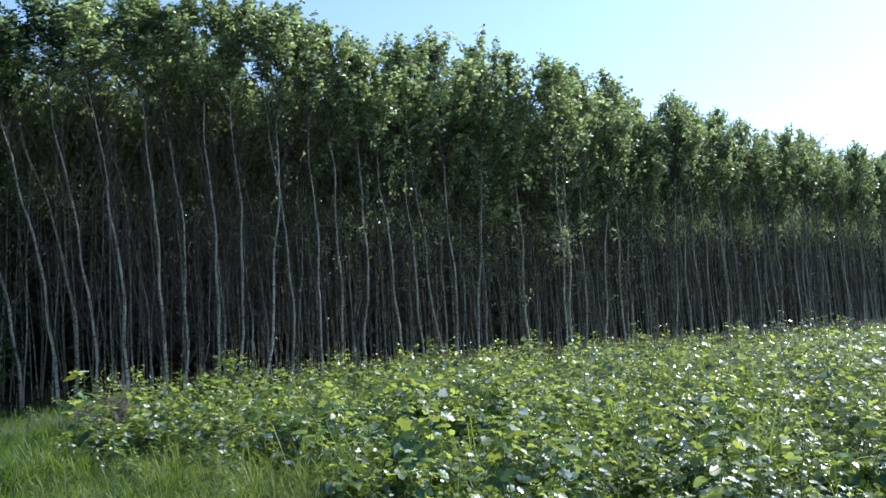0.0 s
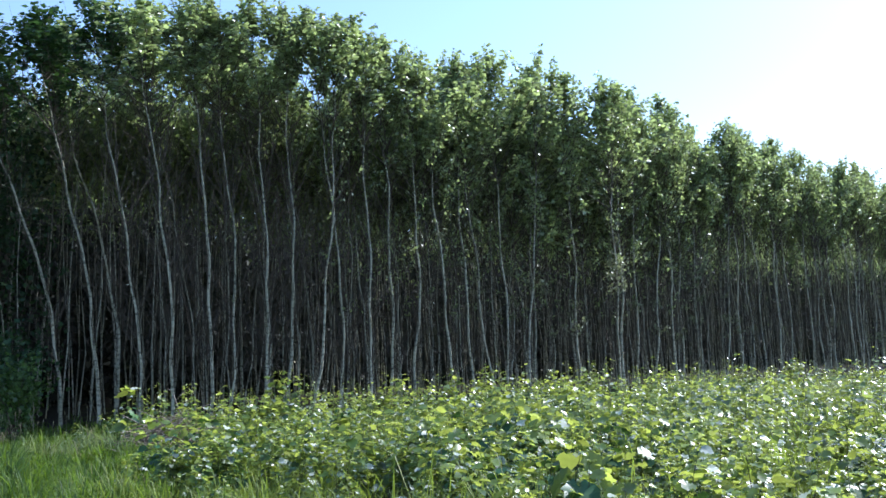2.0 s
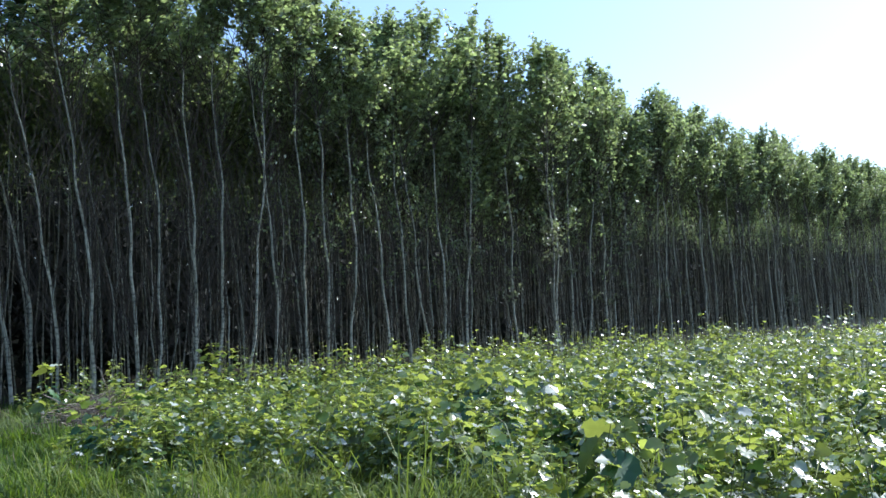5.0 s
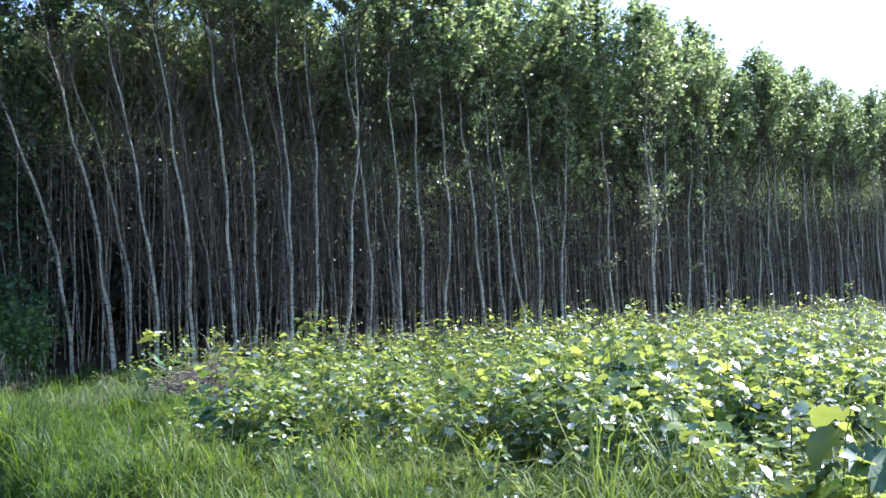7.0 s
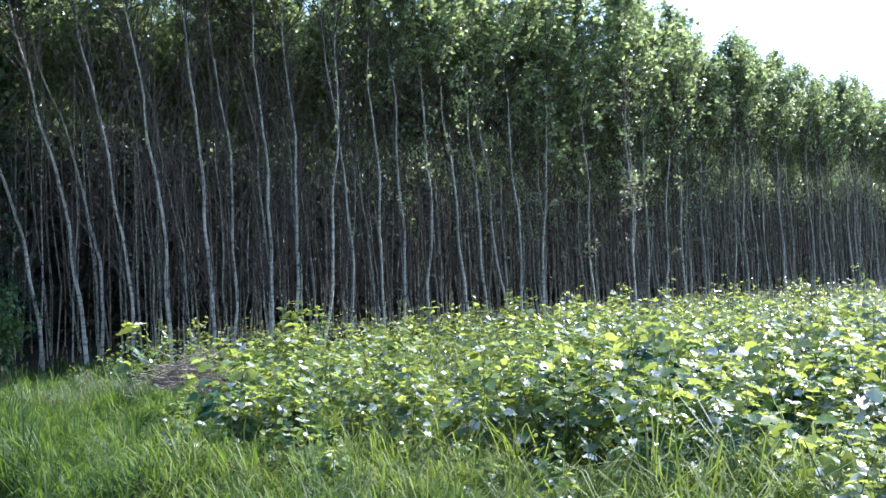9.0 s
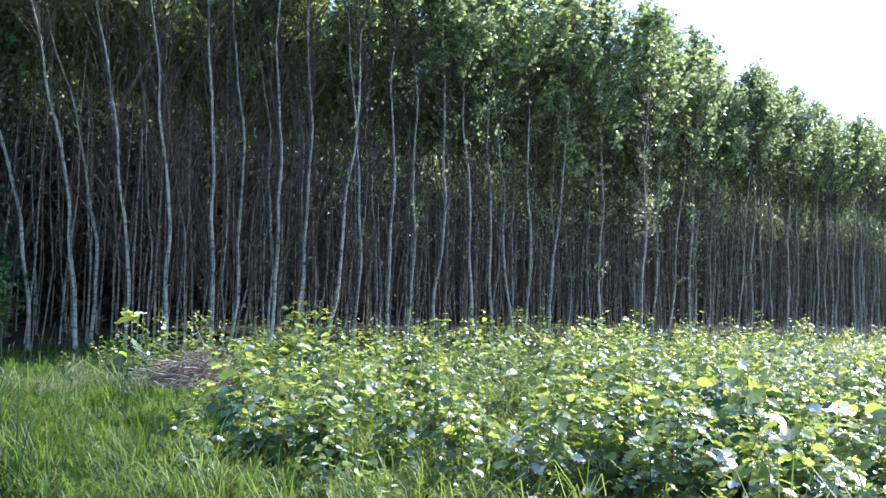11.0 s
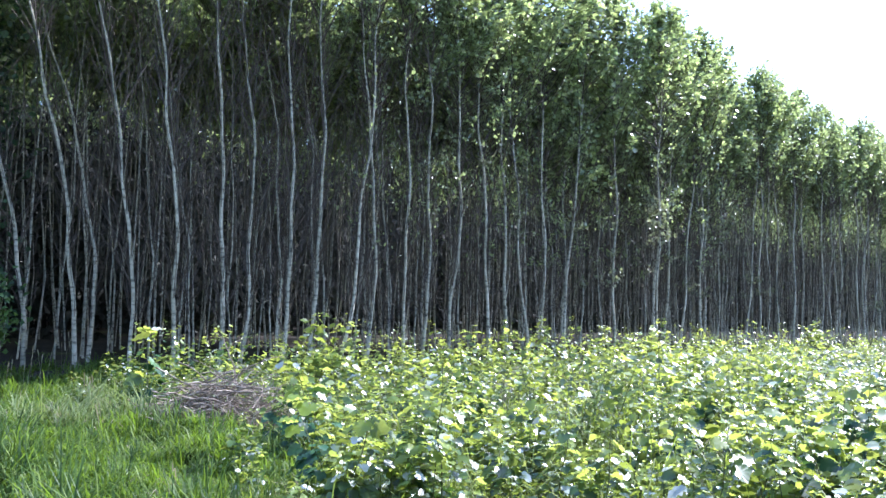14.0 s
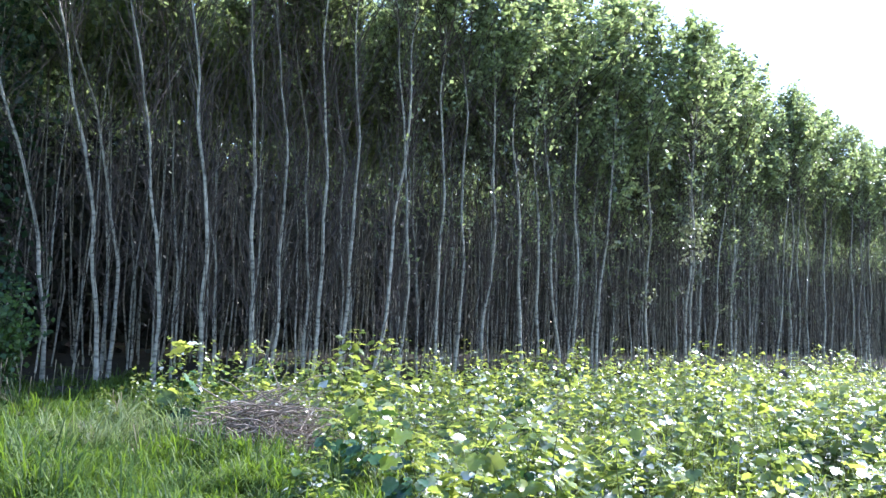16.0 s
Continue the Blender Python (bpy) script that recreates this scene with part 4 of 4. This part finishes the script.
# ---- brush pile ----
pile = new("brush_pile")
PX, PY = -5.5, 13.55
pz = float(ground_z(PX, PY))
pile.location = (PX, PY, pz)
rs = np.random.default_rng(9)
stick_meshes = []
for i in range(10):
    k = 7
    u = np.linspace(-0.5, 0.5, k)
    ln = rs.uniform(0.4, 1.05)
    p = np.stack([u * ln, 0.06 * np.sin(u * rs.uniform(2, 6)) + rs.normal(0, 0.012, k), 0.05 * np.cos(u * rs.uniform(2, 5)) + rs.normal(0, 0.01, k)], -1)
    q = [p]
    rad = [np.linspace(1, 0.35, k) * rs.uniform(0.005, 0.011)]
    for j in range(2):      # side twigs
        a = p[2 + 2 * j]
        e = a + np.array((rs.uniform(0.1, 0.3), rs.choice((-1, 1)) * rs.uniform(0.1, 0.25), rs.uniform(-0.05, 0.15)))
        w = np.linspace(0, 1, k)[:, None]
        q.append(a * (1 - w) + e * w + rs.normal(0, 0.006, (k, 3)))
        rad.append(np.linspace(1, 0.3, k) * 0.004)
    v, f = tubes(np.array(q), np.array(rad), 5)
    stick_meshes.append(sized_mesh("stick", v, f, dead_wood, False))
for i in range(290):
    rr = rs.uniform(0, 1) ** 0.6
    az = rs.uniform(0, 6.28)
    x, y = rr * 0.82 * math.cos(az), rr * 0.6 * math.sin(az)
    top = (0.6 + 0.12 * x) * (1 - rr**1.9)
    z = rs.uniform(0.04, 1.0) * top + 0.03
    ob = place("stick", stick_meshes[i % 10], pile)
    turn = rs.normal(0.2, 0.9)
    ob.matrix_local = Matrix.Translation((x, y, z)) @ Matrix.Rotation(turn, 4, "Z") @ Matrix.Rotation(rs.normal(0, 0.24), 4, "Y") @ Matrix.Rotation(rs.uniform(0, 6.28), 4, "X")
for x, y, z, tilt, turn, size in ((0.05, 0.15, 0.75, 1.15, 2.4, 1.0), (0.3, 0.1, 0.62, 0.5, 0.4, 1.2), (-0.1, 0.2, 0.55, 0.7, 2.9, 0.9), (0.45, 0.0, 0.5, 0.35, 0.2, 1.1)):
    ob = place("stick", stick_meshes[int(turn * 10) % 10], pile)
    ob.matrix_local = Matrix.Translation((x, y, z)) @ Matrix.Rotation(turn, 4, "Z") @ Matrix.Rotation(-tilt, 4, "Y") @ Matrix.Scale(size, 4)
tagged(pile, "heap of grey dead brushwood lying in the grass", "brush pile")
